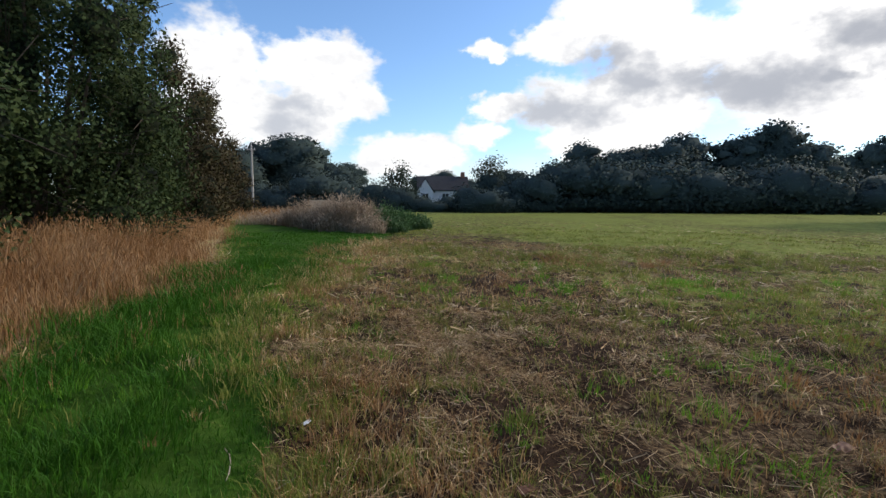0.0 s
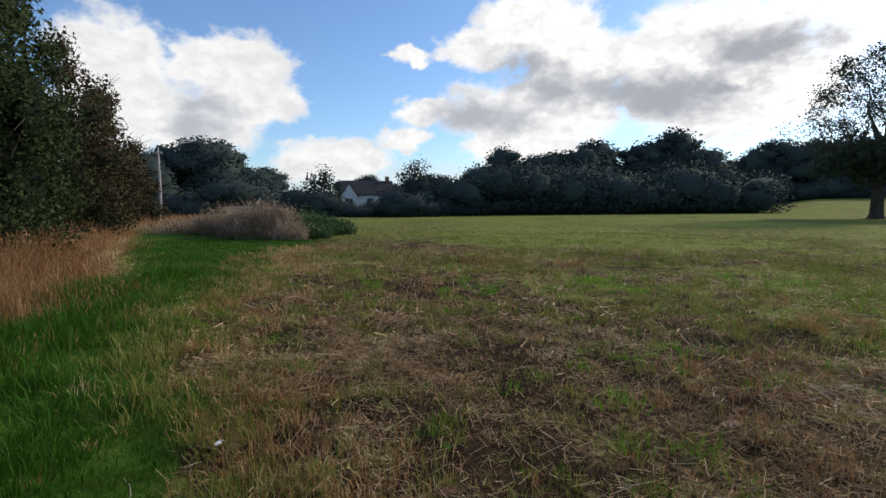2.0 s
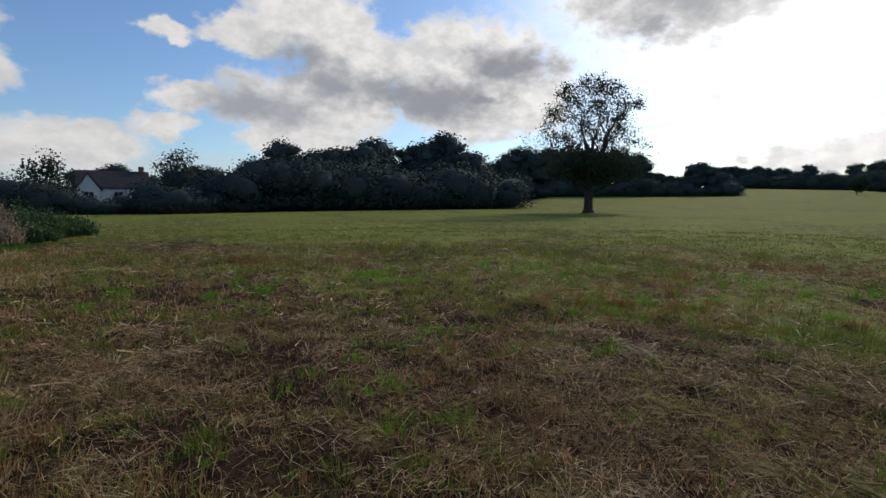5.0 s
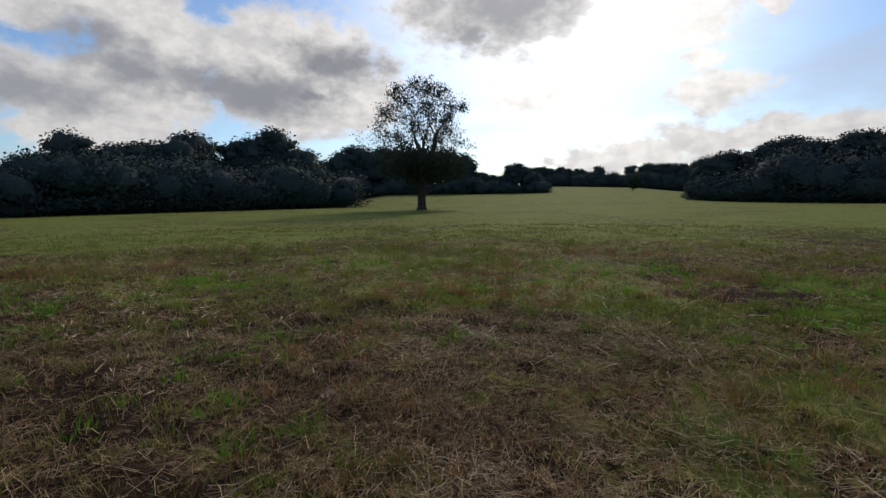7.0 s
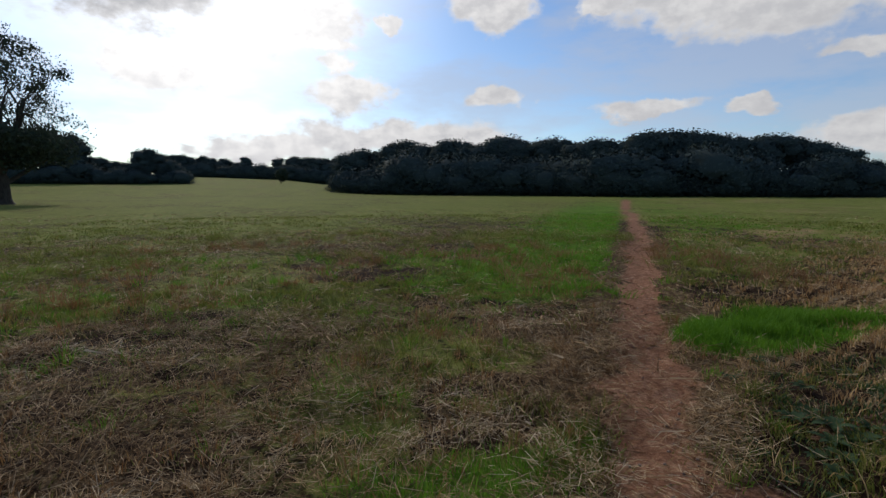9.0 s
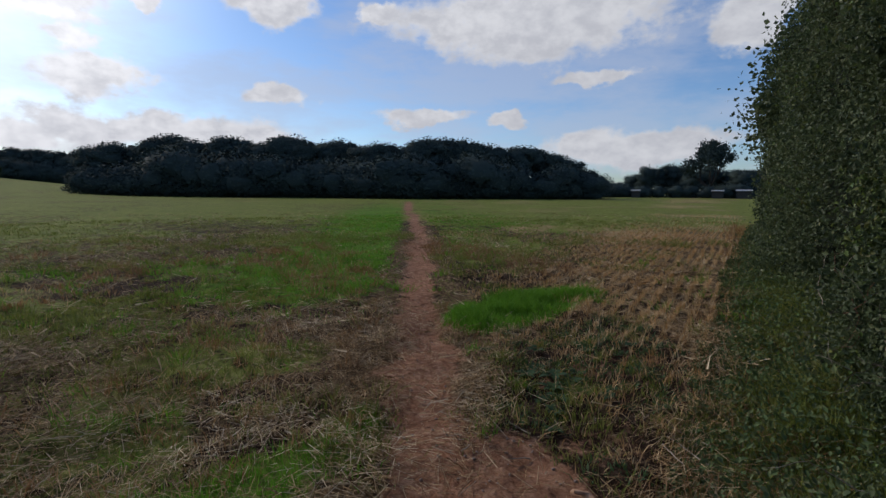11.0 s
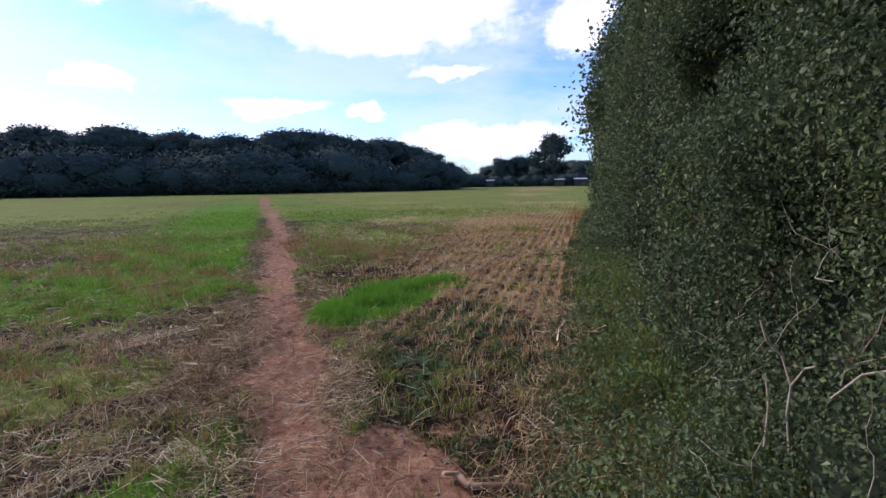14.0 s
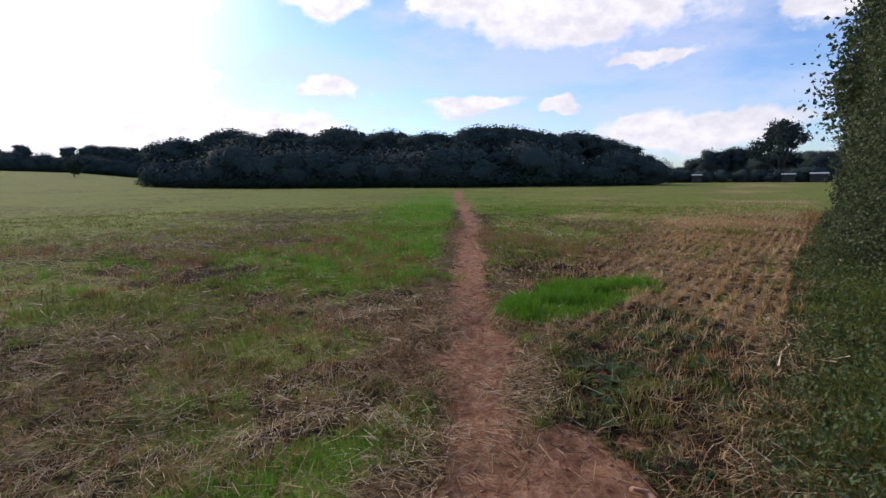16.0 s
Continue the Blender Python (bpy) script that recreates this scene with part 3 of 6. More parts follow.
    verge = (1 - sstep(0.85, 1.1, hn)) * sstep(-1.2, 0.2, hd)
    green = np.maximum(green, verge * 0.75)
    green = np.where(dry > 0.5, 0.3, green)
    lush = lush * (1 - bare) * (1 - verge * 0.7)
    return dict(track=np.clip(st * 0.95, 0, 1), straw=np.clip(straw, 0, 1), tan=np.clip(tan, 0, 1), green=np.clip(green, 0, 1), lush=np.clip(lush, 0, 1), path=np.clip(np.maximum(bare, 0.40 * bare_soil * sstep(0.3, 0.6, small)), 0, 1),
                stub=stub, dry=dry, strip=st, patch=patch, verge=verge, brown=brown, soil=bare_soil)


def patch_soil(x, y):
    a = 1 - sstep(0.6, 1.3, patch_at(x, y, 3.2, -3.3, 1.5, 0.8, -55))
    b = 1 - sstep(0.6, 1.3, patch_at(x, y, 2.25, -2.25, 0.75, 0.6, -40))
    return np.maximum(a, b)


def build_ground():
    az = np.linspace(0, 2 * np.pi, 385)[:-1]
    rad = np.concatenate([[0.12], np.geomspace(0.5, 40, 150), np.geomspace(44, 3500, 44)])
    A, Rr = np.meshgrid(az, rad)
    x, y = (Rr * np.cos(A)).ravel(), (Rr * np.sin(A)).ravel()
    z = height(x, y)
    n = len(az)
    v = np.concatenate([np.stack([x, y, z], 1), [[0, 0, float(height(0.0, 0.0))]]])
    i = np.arange(n)
    j = (i + 1) % n
    fs = []
    for k in range(len(rad) - 1):
        fs.append(np.stack([k * n + i, k * n + n + i, k * n + n + j, k * n + j], 1))
    faces = np.concatenate(fs).tolist() + [[len(v) - 1, a, b] for a, b in zip(i.tolist(), j.tolist())]
    me = mesh_of("ground", v, faces, FIELD, True)
    zz = zones(v[:, 0], v[:, 1])
    for name in ("straw", "tan", "green", "lush", "track", "path"):
        at = me.attributes.new(name, "FLOAT", "POINT")
        at.data.foreach_set("value", zz[name].astype(np.float32))
    tagged(new("ground", me), "harvested field with straw, weedy grass and a bare red footpath", "field", kind="structure")


build_ground()


# ---- trees of the woods and hedgerows ----
def crown_cards(blobs, count, size, inner=0.72):
    """Leaf clumps on the outsides of a heap of rounded masses (x, y, z, rx, rz)."""
    bl = np.array(blobs)
    w = bl[:, 3] * bl[:, 4]
    k = rng.choice(len(bl), count, p=w / w.sum())
    d = unit(rng.normal(size=(count, 3)))
    rad = rng.uniform(inner, 1.12, (count, 1))
    c = bl[k, :3] + d * rad * np.stack([bl[k, 3], bl[k, 3], bl[k, 4]], 1)
    n = unit(d + rng.normal(size=(count, 3)) * 1.1)
    u = rng.normal(size=(count, 3)) + [0, 0, -0.3]
    s = size * rng.uniform(0.6, 1.5, count)
    keep = c[:, 2] > 0.15
    return leaves(c[keep], u[keep], n[keep], s[keep], s[keep] * 0.75, 0.1)


def ico(level):
    bm = bmesh.new()
    bmesh.ops.create_icosphere(bm, subdivisions=level, radius=1.0)
    v = np.array([tuple(q.co) for q in bm.verts])
    f = np.array([[q.index for q in p.verts] for p in bm.faces])
    bm.free()
    return v, f


ICO = ico(2)


def masses(blobs, size, seed):
    """The inside of a crown, its shade put into a darker colour: uneven leafy masses, one for each lobe, and the way
    out of each.
    """
    vs, fs, ns, o = [], [], [], 0
    for k, (x, y, z, rx, rz) in enumerate(blobs):
        v, f = ICO
        q = v * 2.3 + seed + k * 1.7
        lump = 1 + 0.13 * np.sin(q[:, 0] * 1.9 + q[:, 1]) + 0.10 * np.sin(q[:, 2] * 2.7 - q[:, 0] * 1.3) + 0.08 * np.sin(q[:, 1] * 4.1 + q[:, 2])
        p = v * (size * lump)[:, None] * [rx, rx, rz] + [x, y, z]
        p[:, 2] = np.maximum(p[:, 2], -0.1)
        vs.append(p)
        fs.append(f + o)
        ns.append(v)
        o += len(v)
    return np.concatenate(vs), np.concatenate(fs), np.concatenate(ns)


def crown_mesh(blobs, count, size, mats, centre, rx, rz, seed, core=0.72, loose=0.10, reach=1.16, round_=0.30):
    """A crown: leaf clumps over uneven inner masses; only clumps on the outside of the whole are kept."""
    bl = np.array(blobs)
    w = bl[:, 3] * (bl[:, 3] + bl[:, 4])
    k = rng.choice(len(bl), count * 4, p=w / w.sum())
    d = unit(rng.normal(size=(count * 4, 3)))
    ax = np.stack([bl[:, 3], bl[:, 3], bl[:, 4]], 1)
    c = bl[k, :3] + d * rng.uniform(core + 0.02, reach, (count * 4, 1)) * ax[k]
    keep = c[:, 2] > 0.1
    for i in range(len(bl)):
        keep &= (k == i) | ((((c - bl[i, :3]) / ax[i]) ** 2).sum(1) > (core + 0.04) ** 2)
    c, d = c[keep][:count], d[keep][:count]
    m = len(c)
    s = size * rng.uniform(0.6, 1.5, m)
    n = unit(d + rng.normal(size=(m, 3)) * 0.8)
    a = leaves(c, rng.normal(size=(m, 3)) + [0, 0, -0.3], n, s, s * 0.78, 0.1)
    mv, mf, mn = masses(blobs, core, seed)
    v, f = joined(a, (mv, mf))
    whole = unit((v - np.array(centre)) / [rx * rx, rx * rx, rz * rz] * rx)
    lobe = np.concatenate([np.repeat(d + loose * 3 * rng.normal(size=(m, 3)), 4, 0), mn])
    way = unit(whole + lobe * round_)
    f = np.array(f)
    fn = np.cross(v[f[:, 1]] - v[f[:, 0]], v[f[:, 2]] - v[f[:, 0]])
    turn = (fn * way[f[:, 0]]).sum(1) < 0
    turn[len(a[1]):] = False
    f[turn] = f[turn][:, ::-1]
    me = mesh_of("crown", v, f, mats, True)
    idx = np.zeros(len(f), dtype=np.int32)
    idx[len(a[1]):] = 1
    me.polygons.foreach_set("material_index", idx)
    me.normals_split_custom_set_from_vertices(way.tolist())
    return me


def broadleaf(name, h, spread, seed, cards, card, trunk=0.22, low=0.18, label=""):
    """A woodland tree: a trunk with a few limbs and a crown of several masses edged with clumps."""
    r = random.Random(seed)
    tree = new(name)
    first = (0, 0, h * 0.52, spread * 0.66, h * 0.36) if low < 0.35 else (0, 0, h * 0.74, spread * 0.5, h * 0.18)
    blobs = [first, (r.uniform(-0.3, 0.3), r.uniform(-0.3, 0.3), h * 0.74, spread * 0.62, h * 0.23)]
    for i in range(15):
        u = (i + 0.5) / 15
        z = h * (low + 0.08 + (0.80 - low) * u)
        ring = spread * math.sqrt(max(0.05, 1 - u ** 3.4 * 0.8)) * r.uniform(0.5, 0.72)
        a = i * 2.4 + r.uniform(-0.5, 0.5)
        rr = spread * r.uniform(0.28, 0.42)
        blobs.append((math.cos(a) * ring, math.sin(a) * ring, min(z, h * 0.97 - rr * 0.8), rr, rr * r.uniform(0.7, 0.85)))
    segs = [((0, 0, -0.3), (0.05 * h * 0.1, 0, h * 0.35), trunk * h * 0.1, trunk * h * 0.07), ((0.005 * h, 0, h * 0.35), (0.1, 0.1, h * 0.7), trunk * h * 0.07, trunk * h * 0.03)]
    for b in blobs[2:7]:
        segs.append(((0, 0, h * r.uniform(0.2, 0.4)), (b[0] * 0.8, b[1] * 0.8, b[2]), trunk * h * 0.04, trunk * h * 0.012))
    v, f = tubes(segs, 6)
    child("trunk", mesh_of("trunk", v, f, BARK, True), tree)
    child("crown", crown_mesh(blobs, cards, card, [HAZED_WOOD_LEAF, WOOD_SHADE], (0, 0, h * 0.5), spread, h * 0.5, seed), tree)
    return tree


def shrub(name, h, spread, seed, cards, card, mat=None):
    """A field-edge shrub leafy to the ground."""
    r = random.Random(seed)
    ob = new(name)
    blobs = []
    for i in range(7):
        a = i * 2.4
        ring = spread * (0.5 if i else 0)
        rr = spread * r.uniform(0.42, 0.6)
        blobs.append((math.cos(a) * ring, math.sin(a) * ring, h * r.uniform(0.3, 0.66), rr, h * r.uniform(0.3, 0.36)))
    v, f = tubes([((0, 0, -0.2), (b[0] * 0.6, b[1] * 0.6, b[2]), 0.06, 0.02) for b in blobs], 5)
    child("stem", mesh_of("stem", v, f, BARK, True), ob)
    blobs.append((0, 0, h * 0.16, spread * 0.95, h * 0.2))
    child("crown", crown_mesh(blobs, cards, card, [mat or HAZED_WOOD_LEAF, WOOD_SHADE], (0, 0, h * 0.35), spread, h * 0.6, seed, 0.62), ob)
    return ob


def place(ob, x, y, s, turn, sz=None):
    z = float(height(x, y)) - 0.25
    return Matrix.Translation((x, y, z)) @ Matrix.Rotation(turn, 4, "Z") @ Matrix.Diagonal((s, s, sz or s, 1))


KINDS = [broadleaf("woodland_tree", 10, 4.2, 1, 3200, 0.27), broadleaf("woodland_tree", 10, 3.4, 2, 2900, 0.25, low=0.25),
         broadleaf("woodland_tree", 10, 4.8, 3, 3500, 0.28), broadleaf("woodland_tree", 10, 3.0, 4, 2700, 0.24, low=0.1)]
TALL = [broadleaf("tall_woodland_tree", 10, 2.9, 61, 2600, 0.24, 0.2, 0.42), broadleaf("tall_woodland_tree", 10, 3.4, 62, 2900, 0.25, 0.24, 0.46)]
SHRUBS = [shrub("woodland_shrub", 4, 2.8, 5, 2300, 0.17), shrub("woodland_shrub", 4, 2.2, 6, 1900, 0.16), shrub("woodland_shrub", 4, 3.2, 9, 2500, 0.18)]
used = set()


def plant(kinds, x, y, h, base, r, label, group, cat, wide=1.12):
    k = r.randrange(len(kinds))
    ob = kinds[k]
    s = h / base
    m = place(ob, x, y, s * wide * r.uniform(0.9, 1.15), r.uniform(0, 6.28), s)
    if ob in used:
        ob = copy_thing(ob, m)
    else:
        used.add(ob)
        ob.matrix_basis = m
    tagged(ob, label, cat, group)


def wood(points, tops, step, seed, kinds, base, label, group, cat, depth=0.0, gap=0.0):
    """Trees along a line of (direction, distance); tops: (direction, height of the skyline above level), in degrees."""
    r = random.Random(seed)
    pa, pr = [p[0] for p in points], [p[1] for p in points]
    ta, te = [p[0] for p in tops], [p[1] for p in tops]
    o = 1 if pa[-1] > pa[0] else -1
    az = pa[0]
    while (az - pa[-1]) * o < 0:
        rr = float(np.interp(az * o, [a * o for a in pa], pr)) + r.uniform(0, depth)
        e = float(np.interp(az * o, [a * o for a in ta], te))
        x, y = polar(az, rr)
        h = 1.55 + rr * math.tan(radians(e)) - float(height(x, y))
        plant(kinds, x, y, h * r.uniform(0.93, 1.04), base, r, label, group, cat)
        az += o * math.degrees(step * r.uniform(0.75, 1.2) / rr)


OAKWOOD = "dark green broadleaf tree at the edge of a wood"
BRAKE = "dark leafy shrub at the foot of a wood"
# beyond the rough grass and the house
wood([(23, 76), (10, 80)], [(23, 5.6), (18.5, 7.2), (14.4, 6.5), (11.5, 4.6), (10, 3.9)], 3.6, 21, KINDS, 10, OAKWOOD, "trees behind the rough grass", "tree", 8)
wood([(11, 78), (6.4, 74)], [(11, 3.7), (7.5, 3.2), (5.2, 3.8), (4.2, 3.4)], 3.4, 22, KINDS, 10, OAKWOOD, "trees behind the rough grass", "tree", 5)
wood([(24, 70), (6.0, 66)], [(24, 2.6), (12, 2.4), (4.4, 1.9)], 3.8, 23, SHRUBS, 4, BRAKE, "shrubs behind the rough grass", "shrub", 3)
wood([(5.2, 64), (-4, 66)], [(5.2, 1.5), (3.2, 0.75), (0, 0.7), (-2, 0.85), (-4, 1.1)], 2.2, 24, SHRUBS, 4, BRAKE, "shrubs before the house", "shrub", 2)
wood([(5, 104), (-5, 104)], [(5, 3.2), (0, 3.3), (-5, 3.0)], 5, 25, KINDS, 10, OAKWOOD, "trees behind the house", "tree", 6)
wood([(-5.6, 72), (-14, 78)], [(-3.4, 3.2), (-8, 3.5), (-11.4, 3.5), (-14, 4.4)], 3.4, 26, KINDS, 10, OAKWOOD, "trees of the middle wood", "tree", 5)
wood([(-13.5, 96), (-30, 108), (-41, 118)], [(-13.5, 4.9), (-16.8, 6.6), (-25, 6.8), (-30, 6.2), (-34.5, 6.9), (-39, 5.9), (-42, 5.9)], 3.7, 27, KINDS, 10, OAKWOOD, "trees of the middle wood", "tree", 8)
wood([(-5.0, 64), (-20, 76), (-41, 93)], [(-4.2, 2.2), (-9, 2.6), (-14, 3.6), (-18, 4.2), (-24, 4.5), (-31, 3.8), (-36, 3.7), (-39.5, 3.0), (-41, 1.4)], 3.6, 28, SHRUBS, 4, BRAKE, "shrubs of the middle wood", "shrub", 4)
# the far wood, the hill's skyline and the wood on the footpath
wood([(-40, 182), (-64.3, 180)], [(-40, 5.3), (-50, 5.3), (-55.7, 4.8), (-60.3, 3.8), (-64.3, 3.2)], 5.2, 29, KINDS, 10, OAKWOOD, "trees of the far wood", "tree", 10)
wood([(-39, 176), (-64.6, 174)], [(-39, 2.6), (-64.6, 2.0)], 5.5, 30, SHRUBS, 4, BRAKE, "shrubs of the far wood", "shrub", 3)
wood([(-62, 322), (-83, 322)], [(-62, 3.3), (-69.6, 3.1), (-73.7, 3.3), (-80, 3.3), (-83, 3.4)], 3.8, 31, KINDS, 10, "small dark tree on a distant hilltop", "trees on the hill", "tree", 14)
wood([(-63, 316), (-82, 316)], [(-63, 2.5), (-82, 2.3)], 3.6, 36, SHRUBS, 4, "dark shrub on a distant hilltop", "shrubs on the hill", "shrub", 3)
PATHWOOD = [(-80.8, 4.0), (-82, 4.9), (-85.5, 5.25), (-90, 5.4), (-95, 5.15), (-99, 5.5), (-104.5, 5.25), (-110, 5.5), (-111.6, 5.0), (-113.6, 5.6), (-120, 5.6), (-125.5, 4.9), (-129, 4.6), (-131.4, 3.5), (-133.4, 2.6)]
wood([(-81.6, 138), (-95, 112), (-111.6, 100), (-133, 112)], PATHWOOD, 3.0, 32, TALL + [KINDS[1], KINDS[3]], 11.3, "tall dark broadleaf tree at the edge of a wood", "trees of the wood on the footpath", "tree", 5)
wood([(-80.9, 130), (-95, 104), (-111.6, 92), (-133.4, 104)], [(-80.9, 2.2), (-90, 3.4), (-100, 3.2), (-112, 3.7), (-125, 3.3), (-133.4, 1.6)], 3.6, 33, SHRUBS, 4, BRAKE, "shrubs of the wood on the footpath", "shrub", 3)
wood([(-132.5, 165), (-152, 165)], [(-132.5, 2.2), (-136, 2.2), (-139, 2.5), (-142.8, 2.6), (-148.9, 2.7), (-152, 2.8)], 4.0, 34, KINDS, 10, OAKWOOD, "trees beyond the stubble", "tree", 8)
wood([(-133, 150), (-152, 150)], [(-133, 1.0), (-142, 0.8), (-152, 0.8)], 4.0, 35, SHRUBS, 4, BRAKE, "low hedge beyond the stubble", "shrub", 2)


# ---- single trees ----
def limbs_of(seed, h, trunk_r, first, spread, depth=5):
    r = random.Random(seed)
    segs, tips = [], []

    def grow(p, d, ln, rad, lev):
        n = 2
        for k in range(n):
            d = (d + Vector((r.uniform(-1, 1), r.uniform(-1, 1), r.uniform(-0.1, 0.7))) * 0.16).normalized()
            q = p + d * (ln / n)
            segs.append((tuple(p), tuple(q), rad, rad * 0.84))
            p, rad = q, rad * 0.84
        if lev >= depth:
            tips.append(p)
            return
        if lev >= 2:
            tips.append(p)
        for k in range(r.choice((2, 3, 3)) if lev < 3 else 2):
            a = r.uniform(0, 6.28)
            side = Vector((math.cos(a), math.sin(a), r.uniform(-0.15, 0.5)))
            grow(p, (d * 0.75 + side * spread).normalized(), ln * r.uniform(0.62, 0.82), rad * r.uniform(0.55, 0.72), lev + 1)

    p = Vector((0, 0, -0.3))
    for z, rr in ((0.0, trunk_r * 1.55), (0.5, trunk_r * 1.1), (first, trunk_r * 0.9)):
        q = Vector((r.uniform(-0.1, 0.1), r.uniform(-0.1, 0.1), z))
        segs.append((tuple(p), tuple(q), rr * 1.25 if z == 0 else segs[-1][3], rr))
        p = q
    for k in range(7):
        a = k * 0.9 + r.uniform(-0.3, 0.3)
        up = 0.35 + 0.2 * k
        grow(Vector((0, 0, first * (0.7 + 0.06 * k))), Vector((math.cos(a), math.sin(a), up)).normalized(), h * 0.24, trunk_r * 0.5, 1)
    grow(p, Vector((0.05, 0, 1)), h * 0.26, trunk_r * 0.75, 1)
    return segs, tips


def field_tree():
    """The lone tree in the field: spreading limbs, a see-through top and a denser, low-hanging skirt."""
    tree = new("field_tree")
    x, y = polar(-50.3, 64.0)
    tree.location = (x, y, float(height(x, y)))
    H = 16.3
    segs, tips = limbs_of(5, H, 0.52, 2.6, 0.62, 5)
    tp = np.array([tuple(t) for t in tips])
    hi = tp[:, 2].max()
    fac = H * 0.96 / hi
    wid = 7.6 / np.percentile(np.hypot(tp[:, 0], tp[:, 1]), 97)

    def fit(p):
        k = min(1.0, max(0.0, (p[2] - 0.6) / 3.0))
        s = 1 + (wid - 1) * k
        return (p[0] * s, p[1] * s, p[2] * (1 + (fac - 1) * k))

    segs = [(fit(a), fit(b), r0, r1) for a, b, r0, r1 in segs]
    v, f = tubes(segs[:3], 12)
    child("trunk", mesh_of("trunk", v, f, BARK, True), tree)
    big = [s for s in segs[3:] if s[2] > 0.08]
    small = [s for s in segs[3:] if s[2] <= 0.08]
    v, f = tubes(big, 6)
    child("limb", mesh_of("limb", v, f, BARK, True), tree)["kind"] = "stuff"
    v, f = tubes(small, 4)
    child("branch", mesh_of("branch", v, f, BARK), tree)["kind"] = "stuff"
    tp = np.array([fit(t) for t in tips])
    tp = tp[tp[:, 2] > 2.4]
    per = np.where(tp[:, 2] < 6.5, 20, 5)
    c = np.repeat(tp, per, 0)
    lowk = c[:, 2] < 6.5
    c = c + rng.normal(size=c.shape) * np.where(lowk, 0.75, 0.42)[:, None]
    k = len(c)
    s = rng.uniform(0.13, 0.29, k)
    v, f = leaves(c, rng.normal(size=(k, 3)), rng.normal(size=(k, 3)), s, s * 0.75, 0.1)
    # twigs that end in separate leafy sprays, lobe by lobe
    twig, extra = [], []
    rt = random.Random(77)
    lobes = []
    for i in range(38):
        u = (i + 0.5) / 38
        z = 7.0 + 9.0 * u
        ring = 7.9 * math.sqrt(max(0.03, 1 - (max(0.0, z - 6.5) / 9.9) ** 1.8))
        t = i * 2.4
        q = ring * (0.3 + 0.68 * rt.random() ** 0.5)
        lobes.append((math.cos(t) * q, math.sin(t) * q, z, rt.uniform(0.9, 1.7)))
    for lx, ly, lz, lr in lobes:
        for j in range(13):
            q = unit(np.array([rt.gauss(0, 1), rt.gauss(0, 1), rt.gauss(0, 0.8)])) * lr * rt.uniform(0.3, 1.0)
            p = np.array([lx, ly, lz]) + q
            near = tp[np.argmin(((tp - p) ** 2).sum(1))]
            if np.linalg.norm(near - p) > 4.8:
                continue
            twig.append((tuple(near), tuple(p), 0.03, 0.012))
            extra.append(p + rng.normal(size=(rt.randint(11, 24), 3)) * [0.34, 0.34, 0.24])
    cc = np.concatenate(extra)
    se = rng.uniform(0.13, 0.30, len(cc))
    v, f = joined((v, f), leaves(cc, rng.normal(size=cc.shape), rng.normal(size=cc.shape), se, se * 0.75, 0.1))
    tv, tf = tubes(twig, 3)
    child("twig", mesh_of("twig", tv, tf, BARK), tree)["kind"] = "stuff"
    skirt = []
    for i in range(22):
        t, rr = i * 2.4, 5.4 * math.sqrt((i + 0.5) / 22)
        skirt.append((math.cos(t) * rr, math.sin(t) * rr, 5.9 + 0.7 * math.sin(i * 1.7), rt.uniform(1.2, 1.9), rt.uniform(1.1, 1.7)))
    for i in range(5):
        t = i * 1.26
        skirt.append((math.cos(t) * 1.6, math.sin(t) * 1.6, 4.4, 1.5, 1.3))
    v2, f2 = crown_cards(skirt, 9500, 0.30, 0.3)
    v, f = joined((v, f), (v2, f2))
    child("crown", mesh_of("crown", v, f, OAK_LEAF), tree)
    tagged(tree, "lone spreading tree with a thinning dark crown in the field", "tree")


field_tree()


def airy_tree(az, r, h, width, seed, label, dense=7, mat=None, card=0.3):
    tree = new("airy_tree")
    x, y = polar(az, r)
    tree.location = (x, y, float(height(x, y)))
    segs, tips = limbs_of(seed, h, h * 0.025, h * 0.2, 0.5, 4)
    tp = np.array([tuple(t) for t in tips])
    fac, wid = h * 0.97 / tp[:, 2].max(), width * 0.5 / np.percentile(np.hypot(tp[:, 0], tp[:, 1]), 96)
    sc = lambda p: (p[0] * wid, p[1] * wid, p[2] * fac)
    v, f = tubes([(sc(a), sc(b), r0, r1) for a, b, r0, r1 in segs], 5)
    child("trunk", mesh_of("trunk", v, f, BARK, True), tree)
    c = np.repeat(np.array([sc(t) for t in tips]), dense, 0)
    c = c + rng.normal(size=c.shape) * 0.5
    s = card * rng.uniform(0.6, 1.4, len(c))
    v, f = leaves(c, rng.normal(size=c.shape), rng.normal(size=c.shape), s, s * 0.75, 0.1)
    child("crown", mesh_of("crown", v, f, mat or OAK_LEAF), tree)
    tagged(tree, label, "tree")
    return tree


airy_tree(-5.4, 76, 8.4, 5.5, 11, "thin-topped tree with bare twigs in the wood edge", 6)
airy_tree(-13.0, 80, 7.6, 4.0, 12, "thin-topped small tree in the wood edge", 5)
airy_tree(5.2, 73, 6.9, 5.0, 13, "thin-topped tree beside the white house", 6)
airy_tree(-73.8, 210, 5.6, 4.5, 14, "small distant tree standing alone on the hillside", 40, None, 0.5)
airy_tree(-144.9, 155, 15.6, 13.0, 15, "tall round-headed tree above a far hedgerow", 40, HAZED_WOOD_LEAF, 0.5)


